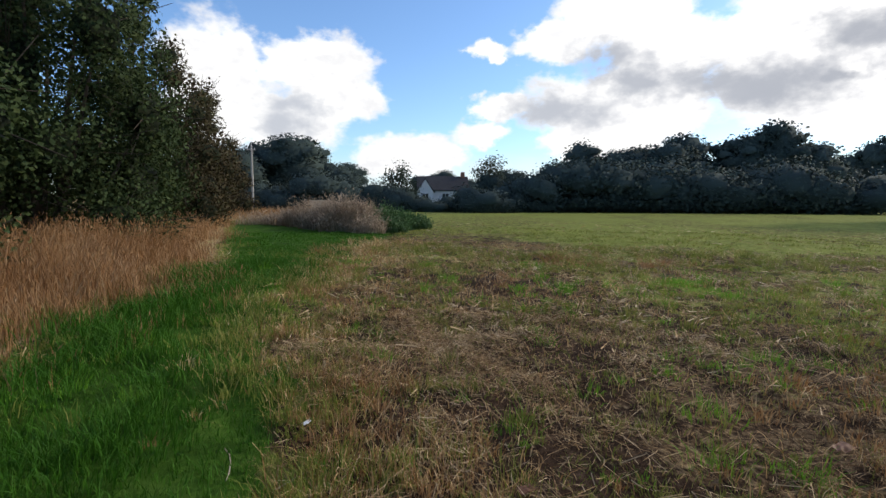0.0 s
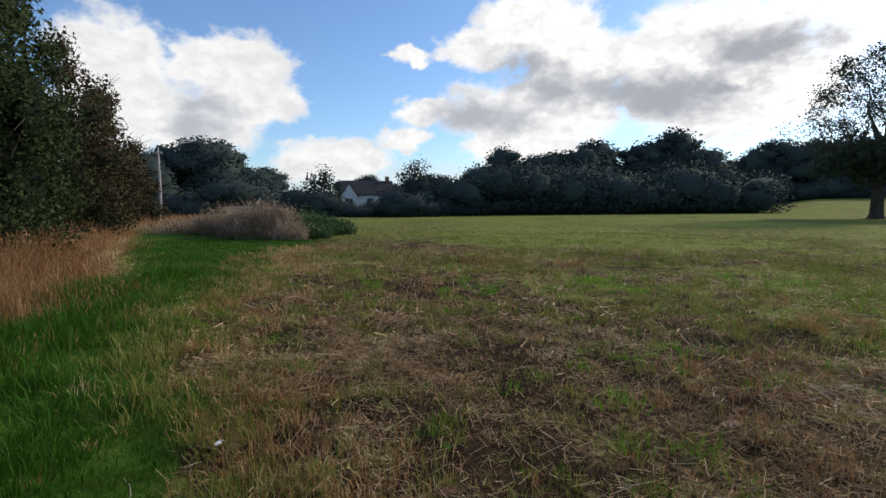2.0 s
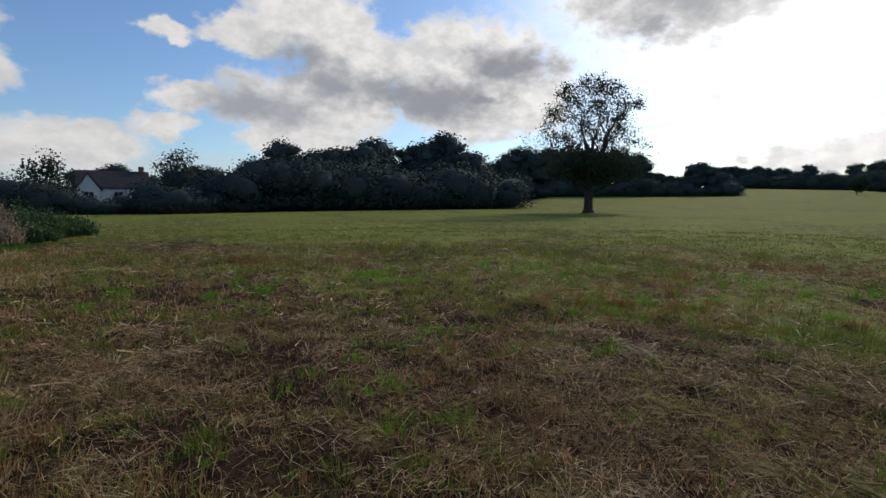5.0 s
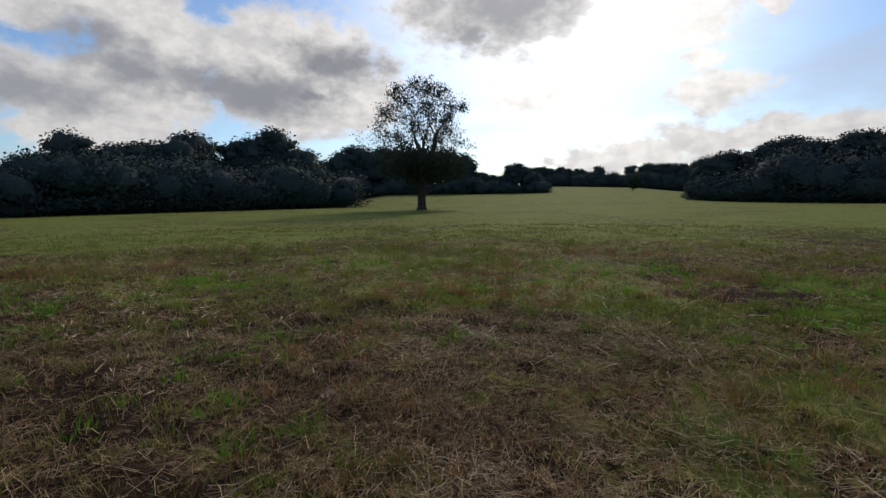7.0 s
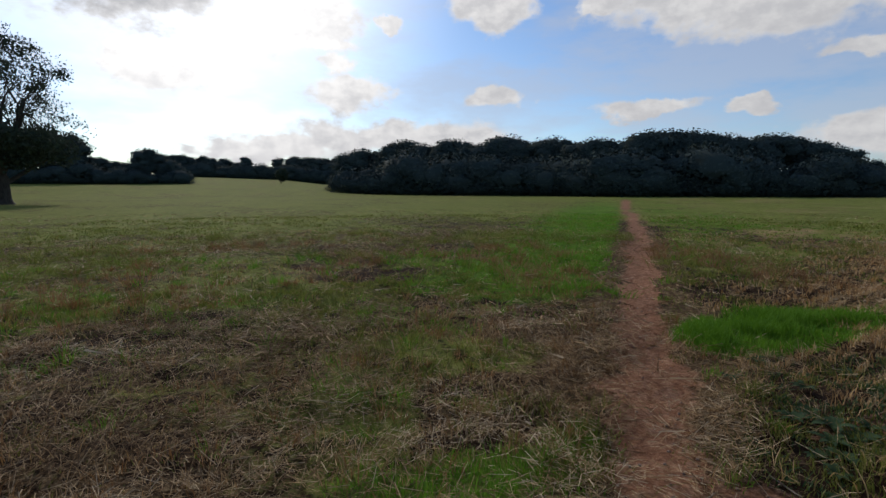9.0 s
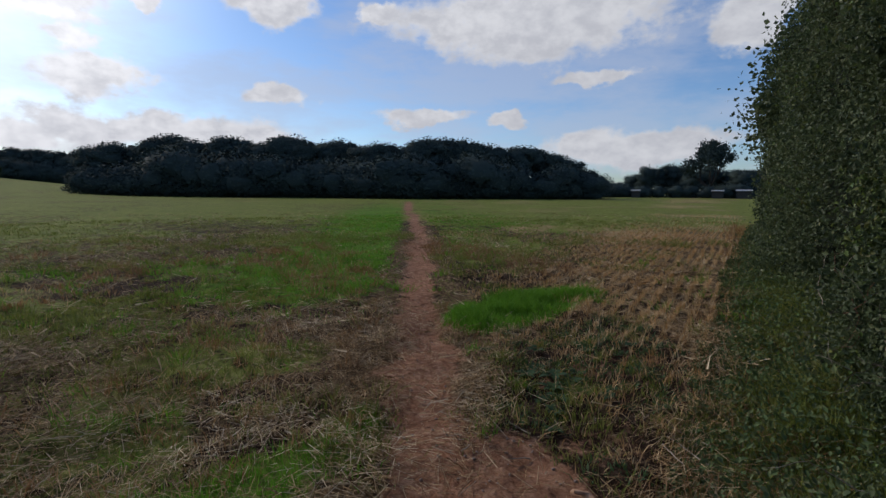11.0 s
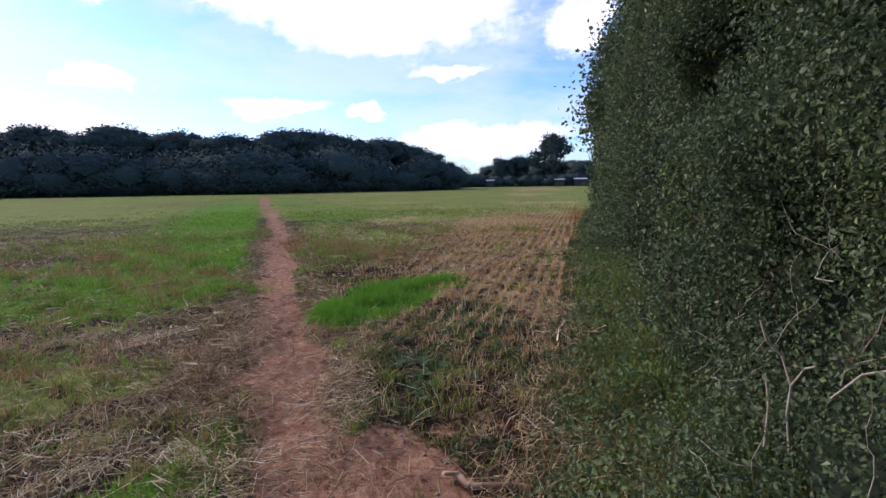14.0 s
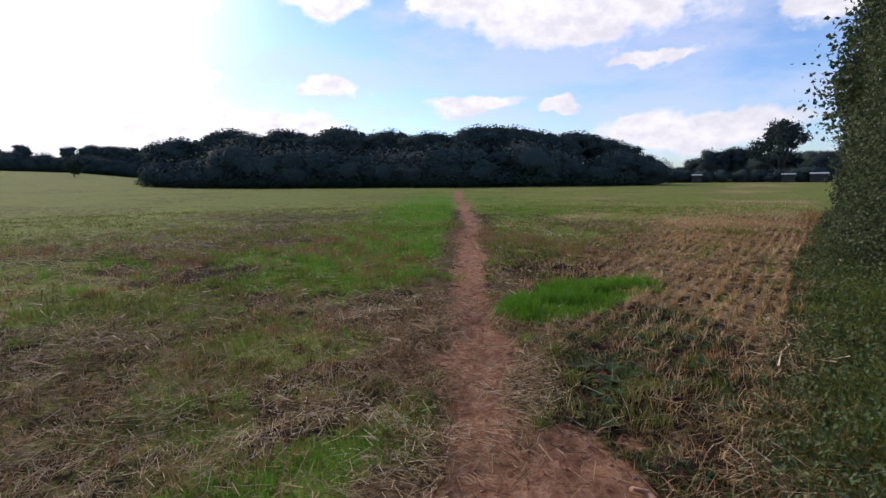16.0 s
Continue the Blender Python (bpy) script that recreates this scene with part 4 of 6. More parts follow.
def big_bush(x, y, h, spread, seed, cards, card, mat, label, lean=0.0, clear=0.0):
    """A tall overgrown bush: many upright masses, twiggy and uneven at the top."""
    r = random.Random(seed)
    ob = new("tall_bush")
    ob.location = (x, y, float(height(x, y)))
    blobs, segs = [], []
    for i in range(22):
        a, u = i * 2.4, (i + 0.5) / 22
        ring = spread * math.sqrt(r.uniform(0, 1)) * (1 - 0.45 * u)
        rr = spread * r.uniform(0.26, 0.42) * (1.1 - 0.45 * u)
        z = h * (0.08 + 0.84 * u)
        blobs.append((math.cos(a) * ring + lean * z, math.sin(a) * ring, z, rr, rr * r.uniform(0.9, 1.4)))
    blobs = [b for b in blobs if b[2] > clear]
    for b in blobs:
        segs.append(((b[0] * 0.2, b[1] * 0.2, -0.2), (b[0] * 0.7, b[1] * 0.7, b[2] * 0.6), 0.09, 0.05))
        segs.append(((b[0] * 0.7, b[1] * 0.7, b[2] * 0.6), (b[0], b[1], b[2]), 0.05, 0.03))
        for k in range(10):
            t = unit(np.array([r.gauss(0, 1), r.gauss(0, 1), r.gauss(0.6, 0.8)])) * r.uniform(0.8, 1.25)
            segs.append(((b[0], b[1], b[2]), (b[0] + t[0] * b[3] * 1.6, b[1] + t[1] * b[3] * 1.6, b[2] + t[2] * b[4] * 1.6), 0.02, 0.006))
    v, f = tubes(segs, 4)
    child("branch", mesh_of("branch", v, f, BARK), ob)["kind"] = "stuff"
    # inner masses get a near-black colour in place of shade behind the leaves
    child("crown", crown_mesh(blobs, cards, card, [mat, GAP_SHADE], (lean * h * 0.4, 0, h * 0.45), spread, h * 0.55, seed, 0.46, 0.35, 1.3, 0.5), ob)
    tagged(ob, label, "bush", "overgrown bushes behind the dry grass")


def at(az, r):
    return polar(az, r)


big_bush(*at(40, 15.5), 9.0, 3.3, 41, 62000, 0.085, BUSH_LEAF, "tall dense dark green bush above dry grass")
big_bush(*at(55, 12.0), 7.0, 3.2, 42, 30000, 0.095, BUSH_LEAF, "tall dense dark green bush above dry grass")
big_bush(*at(32.6, 20.5), 9.2, 1.9, 43, 22000, 0.095, BUSH_LEAF, "narrow dark green bush beside taller trees")
big_bush(*at(29.5, 29), 9.6, 3.1, 44, 16000, 0.13, BUSH_BROWN, "tall brownish bush with a twiggy top")
big_bush(*at(27.0, 40), 9.4, 3.2, 45, 12000, 0.16, BUSH_BROWN, "tall brownish bush with a twiggy top")
big_bush(*at(24.6, 52), 7.4, 3.0, 46, 9000, 0.19, BUSH_BROWN, "brownish bush near a wooden pole")
big_bush(*at(46, 18.5), 5.0, 3.0, 49, 7000, 0.14, BUSH_LEAF, "tall dense dark green bush above dry grass")
big_bush(*at(48, 24), 11.0, 4.0, 47, 16000, 0.17, BUSH_LEAF, "tall dense dark green bush above dry grass")


# ---- house, pole, sheds ----
def house():
    ob = new("house")
    x, y = polar(0.1, 80)
    ob.matrix_basis = Matrix.Translation((x, y, float(height(x, y)))) @ Matrix.Rotation(radians(4), 4, "Z")
    bm = bmesh.new()
    w, d, e, g = 3.9, 3.0, 3.2, 5.2
    pts = [(-w, -d, -0.3), (w, -d, -0.3), (w, d, -0.3), (-w, d, -0.3), (-w, -d, e), (w, -d, e), (w, d, e), (-w, d, e), (-w, 0, g), (w, 0, g)]
    vs = [bm.verts.new(p) for p in pts]
    for f in ((0, 1, 5, 4), (2, 3, 7, 6), (1, 2, 6, 9, 5), (3, 0, 4, 8, 7), (3, 2, 1, 0)):
        bm.faces.new([vs[i] for i in f])
    part("wall", bm, PLASTER, ob, "white rendered walls")
    bm = bmesh.new()
    for s in (-1, 1):
        a = [(-w - 0.25, s * (d + 0.35), e - 0.2), (w + 0.25, s * (d + 0.35), e - 0.2), (w + 0.25, 0, g + 0.08), (-w - 0.25, 0, g + 0.08)]
        lo = [bm.verts.new(p) for p in a]
        hi = [bm.verts.new((p[0], p[1], p[2] + 0.14)) for p in a]
        bm.faces.new(lo), bm.faces.new(hi)
        for i in range(4):
            bm.faces.new((lo[i], lo[(i + 1) % 4], hi[(i + 1) % 4], hi[i]))
    bmesh.ops.recalc_face_normals(bm, faces=bm.faces)
    part("roof", bm, SLATE, ob, "dark slate roof")
    bm = bmesh.new()
    box(bm, (w - 0.9, -0.35, g - 0.5), (w - 0.3, 0.35, g + 0.9), 0.02)
    part("chimney", bm, BRICK, ob, "brick chimney")
    # gabled wing that faces the field
    bm = bmesh.new()
    q = [(-w - 0.2, -d - 1.6, -0.3), (-w + 2.2, -d - 1.6, -0.3), (-w + 2.2, -d - 1.6, 2.9), (-w + 1.0, -d - 1.6, 4.7), (-w - 0.2, -d - 1.6, 2.9)]
    fr = [bm.verts.new(p) for p in q]
    bk = [bm.verts.new((p[0], -d - 0.01, p[2])) for p in q]
    bm.faces.new(fr), bm.faces.new(bk[::-1])
    for i in range(5):
        bm.faces.new((fr[i], bk[i], bk[(i + 1) % 5], fr[(i + 1) % 5]))
    bmesh.ops.recalc_face_normals(bm, faces=bm.faces)
    part("gable_wing", bm, PLASTER, ob, "white gabled wing")
    for s, x0 in ((-1, -w - 0.45), (1, -w + 2.45)):
        bm = bmesh.new()
        mid = -w + 1.0
        a = [(x0, -d - 1.8, 2.7), (mid, -d - 1.8, 4.78), (mid, -d + 0.4, 4.78), (x0, -d + 0.4, 2.7)]
        lo = [bm.verts.new(p) for p in a]
        hi = [bm.verts.new((p[0], p[1], p[2] + 0.12)) for p in a]
        bm.faces.new(lo), bm.faces.new(hi)
        for i in range(4):
            bm.faces.new((lo[i], lo[(i + 1) % 4], hi[(i + 1) % 4], hi[i]))
        bmesh.ops.recalc_face_normals(bm, faces=bm.faces)
        part("wing_roof", bm, SLATE, ob)
    for wx, wz, yy in ((-w + 1.0, 2.1, -d - 1.6), (0.3, 2.15, -d), (2.2, 2.15, -d), (0.3, 0.9, -d), (2.2, 0.9, -d)):
        bm = bmesh.new()
        for lo, hi in (((-0.55, -0.05, -0.5), (-0.47, 0.02, 0.5)), ((0.47, -0.05, -0.5), (0.55, 0.02, 0.5)), ((-0.47, -0.05, 0.42), (0.47, 0.02, 0.5)), ((-0.47, -0.07, -0.5), (0.47, 0.02, -0.42)), ((-0.03, -0.05, -0.42), (0.03, 0.02, 0.42))):
            box(bm, [a + b for a, b in zip(lo, (wx, yy, wz))], [a + b for a, b in zip(hi, (wx, yy, wz))])
        win = part("window", bm, PLASTER, ob)
        bm = bmesh.new()
        box(bm, (wx - 0.47, yy - 0.02, wz - 0.42), (wx + 0.47, yy - 0.006, wz + 0.42))
        part("pane", bm, GLASS_DARK, win, "dark glass")
    tagged(ob, "white rendered house with a dark slate roof among trees", "house")


house()


def pole():
    ob = new("utility_pole")
    x, y = polar(21.2, 66)
    z0 = float(height(x, y))
    ob.location = (x, y, z0)
    v, f = tubes([((0, 0, -0.5), (0.04, 0, 4), 0.15, 0.13), ((0.04, 0, 4), (0.02, 0, 8.05), 0.13, 0.10), ((0.02, 0, 8.05), (0.02, 0, 8.1), 0.12, 0.03)], 12)
    child("shaft", mesh_of("shaft", v, f, POLE_WOOD, True), ob)
    bm = bmesh.new()
    box(bm, (-0.5, -0.06, 7.55), (0.5, -0.18, 7.65), 0.01)
    part("crossarm", bm, POLE_WOOD, ob)
    for k in (-0.42, 0.0, 0.42):
        bm = bmesh.new()
        bmesh.ops.create_cone(bm, cap_ends=True, segments=10, radius1=0.05, radius2=0.03, depth=0.16, matrix=Matrix.Translation((k, -0.12, 7.75)))
        part("insulator", bm, PALE_ROOF, ob, "pale insulator")
    tagged(ob, "silver-grey wooden utility pole in rough grass", "pole")
    for k in (-0.42, 0.42):
        segs = []
        a, b = Vector((x + k, y - 0.12, z0 + 7.8)), Vector((x - 34 + k, y - 18, z0 + 8.4))
        last = a
        for i in range(1, 17):
            u = i / 16
            p = a.lerp(b, u) - Vector((0, 0, 4 * 1.1 * u * (1 - u)))
            segs.append((tuple(last), tuple(p), 0.018, 0.018))
            last = p
        v, f = tubes(segs, 4)
        tagged(new("overhead_wire", mesh_of("overhead_wire", v, f, WIRE)), "thin overhead wire sagging from a wooden pole", "wire", "wires on the pole")


pole()


def low_shed(name, az, r, w, d, h, wall, roofm, label, rise=0.0):
    ob = new(name)
    x, y = polar(az, r)
    ob.matrix_basis = Matrix.Translation((x, y, float(height(x, y)))) @ Matrix.Rotation(radians(az), 4, "Z")
    bm = bmesh.new()
    box(bm, (-w / 2, -d / 2, -0.2), (w / 2, d / 2, h - 0.25), 0.02)
    part("wall", bm, wall, ob)
    bm = bmesh.new()
    box(bm, (-w / 2 - 0.15, -d / 2 - 0.2, h - 0.24), (w / 2 + 0.15, d / 2 + 0.2, h - 0.1), 0.02)
    for q in bm.verts:
        q.co.z += (q.co.y + d / 2) / d * rise
    part("roof", bm, roofm, ob, "flat sheet roof")
    tagged(ob, label, "shed")


low_shed("field_shed", 14.1, 52, 1.9, 1.6, 1.55, PALE_BOARD, PALE_BOARD, "low pale boarded shed behind dead weeds")
low_shed("farm_shed", -147.9, 145, 3.4, 2.0, 2.2, DARK_BOARD, PALE_ROOF, "low shed with a pale sheet roof in a far hedge", 0.2)
low_shed("farm_shed", -145.6, 145, 2.6, 2.0, 2.1, DARK_BOARD, PALE_ROOF, "low shed with a pale sheet roof in a far hedge", 0.15)
low_shed("farm_shed", -137.8, 145, 2.2, 2.0, 2.1, DARK_BOARD, PALE_ROOF, "low shed with a pale sheet roof in a far hedge", 0.15)
ob = tagged(new("stake"), "thin weathered wooden stake among dead weeds", "stake")
_x, _y = polar(11.8, 27.5)
ob.location = (_x, _y, 0)
v, f = tubes([((0, 0, -0.2), (0.04, 0, 1.9), 0.03, 0.025), ((0.04, 0, 1.9), (0.04, 0, 1.93), 0.025, 0.005)], 8)
child("post", mesh_of("post", v, f, POLE_WOOD, True), ob)


# ---- grass, straw and stubble ----
def scatter(n, rmin, rmax, a0=-195, a1=60, power=0.5):
    """Places over the walked side of the field, evenly or drawn towards the walker."""
    a = np.radians(rng.uniform(a0, a1, n))
    r = rmin + (rmax - rmin) * rng.uniform(0, 1, n) ** (1 / (2 * power))
    return -np.sin(a) * r, np.cos(a) * r, r


def ground_pts(x, y, dz=0.0):
    return np.stack([x, y, height(x, y) + dz], 1)


def stuff(name, v, f, mat, label, cat):
    return tagged(new(name, mesh_of(name, v, f, mat)), label, cat, kind="stuff")


def straw_litter():
    packs = []
    for n, r0, r1, ln, wd in ((270000, 1.0, 6.5, 0.12, 0.0027), (140000, 4.2, 18.0, 0.23, 0.013), (30000, 14.0, 34.0, 0.30, 0.018)):
        x, y, r = scatter(n, r0, r1, power=0.75)
        z = zones(x, y)
        clump = vnoise(x, y, 0.45, 51) * 0.6 + vnoise(x, y, 1.6, 52) * 0.4
        p = np.clip(0.34 + 1.9 * (clump - 0.46), 0.12, 1) * (1 - z["strip"]) * (1 - 0.8 * z["patch"]) * (1 - z["dry"])
        p *= (1 - 0.88 * z["soil"]) * np.clip(1.25 - 1.0 * z["path"], 0.30, 1.0) * (1 - 0.85 * z["lush"])
        k = rng.uniform(0, 1, n) < p
        x, y, r = x[k], y[k], r[k]
        m = len(x)
        th = rng.uniform(0, 2 * np.pi, m) * 0.65 + 6.28 * vnoise(x, y, 1.3, 53)
        d = np.stack([np.cos(th), np.sin(th), rng.normal(0, 0.26, m)], 1)
        s = np.stack([-np.sin(th), np.cos(th), rng.normal(0, 0.5, m)], 1)
        L, W = ln * rng.uniform(0.35, 1.3, m)[:, None], wd * rng.uniform(0.6, 1.4, m)[:, None]
        c = ground_pts(x, y) + [0, 0, 0.012] + np.abs(rng.normal(0, 0.034, m))[:, None] * [0, 0, 1]
        if r0 > 4:
            v = np.stack([c - d * L / 2 - s * W / 2, c - d * L / 2 + s * W / 2, c + d * L / 2], 1).reshape(-1, 3)
            packs.append((v, np.arange(m * 3).reshape(-1, 3)))
            continue
        v = np.stack([c - d * L / 2 - s * W / 2, c - d * L / 2 + s * W / 2, c + d * L / 2 + s * W / 2, c + d * L / 2 - s * W / 2], 1).reshape(-1, 3)
        i = np.arange(m)[:, None] * 4
        f = np.concatenate([i + [0, 1, 2], i + [0, 2, 3]], 1).reshape(-1, 3)
        packs.append((v, f))
    v, f = joined(*packs)
    stuff("straw_litter", v, f, STRAW, "flattened pale straw strewn over the field", "straw")


straw_litter()


def grass(n, r0, r1, hgt, wd, key, mat, name, label, power=0.75, a0=-195, a1=60, floor=0.15, segs=2, top=1.0):
    x, y, r = scatter(n, r0, r1, a0, a1, power)
    z = zones(x, y)
    w = key(z, x, y)
    k = rng.uniform(0, 1, n) < w
    x, y, r, w = x[k], y[k], r[k], w[k]
    m = len(x)
    lean = rng.normal(0, 0.38, (m, 3)) * [1, 1, 0]
    h = hgt * rng.uniform(0.4, 1.25, m) * (0.55 + 0.45 * w) * top * (0.45 + 0.75 * vnoise(x, y, 0.45, 64) + 0.4 * vnoise(x, y, 1.7, 65))
    v, f = blades(ground_pts(x, y, -0.01), lean, h, wd * rng.uniform(0.7, 1.3, m) * (1 + r / 9), 0, segs)
    return stuff(name, v, f, mat, label, "grass")


def tufty(z, x, y):
    t = vnoise(x, y, 0.33, 61) * 0.55 + vnoise(x, y, 1.1, 62) * 0.45
    w = sstep(0.37, 0.68, t) * (0.25 + 0.9 * z["green"]) + 0.10 * z["green"]
    return np.clip(w * (1 - z["strip"]) * (1 - z["dry"]) * (1 - z["patch"]) * (1 - z["path"]) * (1 - 0.75 * z["stub"]) * (1 - 0.4 * z["brown"]), 0, 1)


grass(260000, 1.0, 8.0, 0.09, 0.0045, tufty, GRASS, "field_grass", "short tufts of yellow-green grass among the straw")
grass(200000, 7.0, 28.0, 0.10, 0.007, tufty, GRASS, "field_grass", "short tufts of yellow-green grass among the straw")
grass(170000, 1.2, 24.0, 0.105, 0.0055, lambda z, x, y: np.clip(z["strip"] * (0.25 + 0.75 * vnoise(x, y, 0.6, 71)), 0, 1), TRACK, "track_grass", "lush green grass on a mown track", 0.7, 0, 62)
grass(60000, 3.6, 7.6, 0.17, 0.005, lambda z, x, y: z["patch"] * (0.25 + 0.75 * sstep(0.3, 0.6, vnoise(x, y, 0.4, 63))), LUSH, "grass_patch", "patch of tall bright green grass beside the path", 0.6, -142, -108)
grass(90000, 6.0, 30.0, 0.09, 0.007, lambda z, x, y: np.clip(z["lush"] * 1.2, 0, 1) * (1 - z["strip"]) * (1 - z["patch"]), LUSH, "band_grass", "bright green grass along the footpath", 0.7, -140, -60)
grass(60000, 1.3, 6.0, 0.11, 0.005, lambda z, x, y: np.clip(z["lush"] * 1.6, 0, 1) * (1 - z["strip"]) * (1 - z["patch"]), LUSH, "tuft_grass", "bright green tufts of grass near the path", 0.7, -140, 30)


def stubble_rows():
    packs = []
    for row in range(30):
        n0 = 1.02 + row * 0.18
        m = 2200
        u = rng.uniform(0, 1, m) ** 1.6 * 34 + 0.8
        off = n0 + rng.normal(0, 0.021, m) + 0.02 * np.sin(u * 1.3 + row) + (vnoise(u, u * 0 + row, 1.2, 84) - 0.5) * 0.05
        x = HEDGE_A[0] + HEDGE_D[0] * u + HEDGE_N[0] * off
        y = HEDGE_A[1] + HEDGE_D[1] * u + HEDGE_N[1] * off
        z = zones(x, y)
        k = rng.uniform(0, 1, m) < z["stub"] * (1 - z["patch"]) * (1 - 0.8 * sstep(11, 26, u)) * np.where(0.6 * vnoise(x, y, 0.45, 81) + 0.4 * vnoise(x, y, 1.4, 85) > 0.37, 1, 0.12) * (1 - 0.4 * z["soil"]) * (0.2 + 0.8 * sstep(1.6, 3.0, u))
        x, y = x[k], y[k]
        r = np.hypot(x, y)
        c = len(x)
        lean = rng.normal(0, 0.28, (c, 3)) * [1, 1, 0]
        packs.append(blades(ground_pts(x, y, -0.01), lean, rng.uniform(0.05, 0.145, c), 0.0055 * (1 + r / 8), 0, 2))
    v, f = joined(*packs)
    stuff("stubble", v, f, STUBBLE, "rows of cut orange-tan stubble stalks", "stubble")


stubble_rows()


def clumps(name, centres, per, spread, hgt, wd, mat, label, cat="grass", lean=0.45):
    """Tufts: many blades fanning out from each centre (x, y, size)."""
    c = np.asarray(centres, float)
    k = np.repeat(np.arange(len(c)), per)
    m = len(k)
    off = rng.normal(0, 1, (m, 2)) * (spread * c[k, 2])[:, None]
    x, y = c[k, 0] + off[:, 0], c[k, 1] + off[:, 1]
    ln = np.concatenate([off / (spread * 2.2) * 0.5, np.zeros((m, 1))], 1) + rng.normal(0, lean * 0.6, (m, 3)) * [1, 1, 0]
    h = hgt * c[k, 2] * rng.uniform(0.4, 1.2, m)
    v, f = blades(ground_pts(x, y, -0.01), ln, h, wd * (1 + np.hypot(x, y) / 8) * rng.uniform(0.7, 1.3, m), 0, 2)
    stuff(name, v, f, mat, label, cat)


def tuft_centres(n, r0, r1, seed, keep, big=1.0):
    x, y, r = scatter(n, r0, r1, power=0.8)
    z = zones(x, y)
    p = (1 - 0.6 * z["strip"]) * (1 - z["dry"]) * (1 - z["path"]) * (1 - z["patch"]) * keep(z, x, y)
    k = rng.uniform(0, 1, n) < p
    s = rng.uniform(0.5, 1.3, int(k.sum())) * (1 + r[k] / 16) * big
    return np.stack([x[k], y[k], s], 1)


clumps("grass_tuft", tuft_centres(6400, 1.3, 17, 1, lambda z, x, y: np.clip(0.12 + 0.9 * sstep(0.45, 0.7, vnoise(x, y, 1.6, 131)), 0, 1) * (1 - 0.7 * z["stub"])), 24, 0.045, 0.11, 0.0045, GRASS, "small tufts of fresh yellow-green grass in the straw")
clumps("bright_tuft", tuft_centres(1700, 1.3, 12, 2, lambda z, x, y: np.clip(0.2 + 0.8 * sstep(0.5, 0.7, vnoise(x, y, 1.2, 132)), 0, 1) * (1 - 0.7 * z["stub"])), 34, 0.05, 0.115, 0.0042, LUSH, "small bright green tufts of grass in the straw")
clumps("dead_tuft", tuft_centres(3800, 1.4, 14, 3, lambda z, x, y: np.clip(1.0 * sstep(0.45, 0.7, vnoise(x, y, 1.9, 133)), 0, 1)), 26, 0.05, 0.12, 0.0045, DRY, "orange-brown dead tufts among the straw")
clumps("dead_tuft", [(1.80, -2.32, 1.6), (1.95, -2.75, 1.5), (2.35, -2.6, 1.7), (2.55, -2.95, 1.4), (2.15, -3.35, 1.5), (2.85, -3.05, 1.3), (2.5, -3.6, 1.6), (3.1, -2.75, 1.5), (3.3, -3.1, 1.4), (2.9, -3.9, 1.5), (1.7, -2.6, 1.2), (3.6, -2.6, 1.2)], 46, 0.05, 0.085, 0.004, STUBBLE, "orange-brown dead tufts on bare soil", "grass", 0.7)
clumps("green_tuft", [(2.62, -2.62, 1.3), (2.75, -2.78, 1.5), (2.35, -2.35, 1.1), (2.5, -2.45, 1.4), (1.9, -3.15, 1.2), (3.4, -2.45, 1.3), (3.7, -3.1, 1.2), (2.95, -2.3, 1.2), (2.15, -2.4, 1.0), (3.9, -3.6, 1.4), (2.68, -1.02, 1.3), (2.5, -0.9, 1.2), (2.9, -1.12, 1.3), (0.1, 2.95, 1.5), (-0.75, 2.6, 1.8), (-0.45, 2.45, 1.6), (0.55, 3.3, 1.1), (1.4, 3.2, 1.2)], 90, 0.07, 0.095, 0.0042, GRASS, "fresh green tufts of grass by the path")


def soil_weeds(n):
    """Places of seedling weeds on the bare soil between the path and the hedge."""
    x, y = rng.uniform(1.6, 4.6, n), rng.uniform(-4.6, -1.8, n)
    z = zones(x, y)
    k = (rng.uniform(0, 1, n) < z["soil"] * (vnoise(x, y, 0.5, 161) > 0.45)) & (z["path"] < 0.6)
    return np.stack([x[k], y[k], rng.uniform(0.5, 1.3, n)[k]], 1)


clumps("soil_weeds", soil_weeds(420), 26, 0.045, 0.065, 0.007, NETTLE, "low green seedling weeds on bare soil", "weeds", 0.9)
clumps("soil_grass", soil_weeds(200), 30, 0.05, 0.085, 0.004, GRASS, "short yellow-green grass tufts on bare soil")


def edge_tufts(n, y0, y1, shift, wide):
    """Places along the ragged edge between the green track and the straw."""
    y = y0 + (y1 - y0) * rng.uniform(0, 1, n) ** 1.5
    x = np.interp(y, [p[1] for p in STRIP_R], [p[0] for p in STRIP_R]) + shift + rng.normal(0, 1, n) * (wide + 0.03 * y)
    k = vnoise(x, y, 0.7, 141) > 0.42
    return np.stack([x[k], y[k], (rng.uniform(0.5, 1.4, n) * (1 + y / 14))[k]], 1)


clumps("dead_tuft", edge_tufts(420, 1.7, 18, 0.4, 0.35), 20, 0.05, 0.115, 0.0042, DRY, "dead brown stalks along the edge of the track")
clumps("dead_tuft", edge_tufts(520, 1.7, 18, 0.45, 0.4), 16, 0.05, 0.10, 0.0042, STUBBLE, "tan stubble tufts along the edge of the track")
clumps("track_tuft", edge_tufts(150, 1.7, 9, -0.15, 0.25), 34, 0.06, 0.17, 0.0045, GRASS, "yellow-green tufts along the edge of the track")
clumps("track_tuft", edge_tufts(800, 1.6, 12, -1.5, 0.45), 34, 0.07, 0.15, 0.005, TRACK, "rank dark green tufts on the mown track")


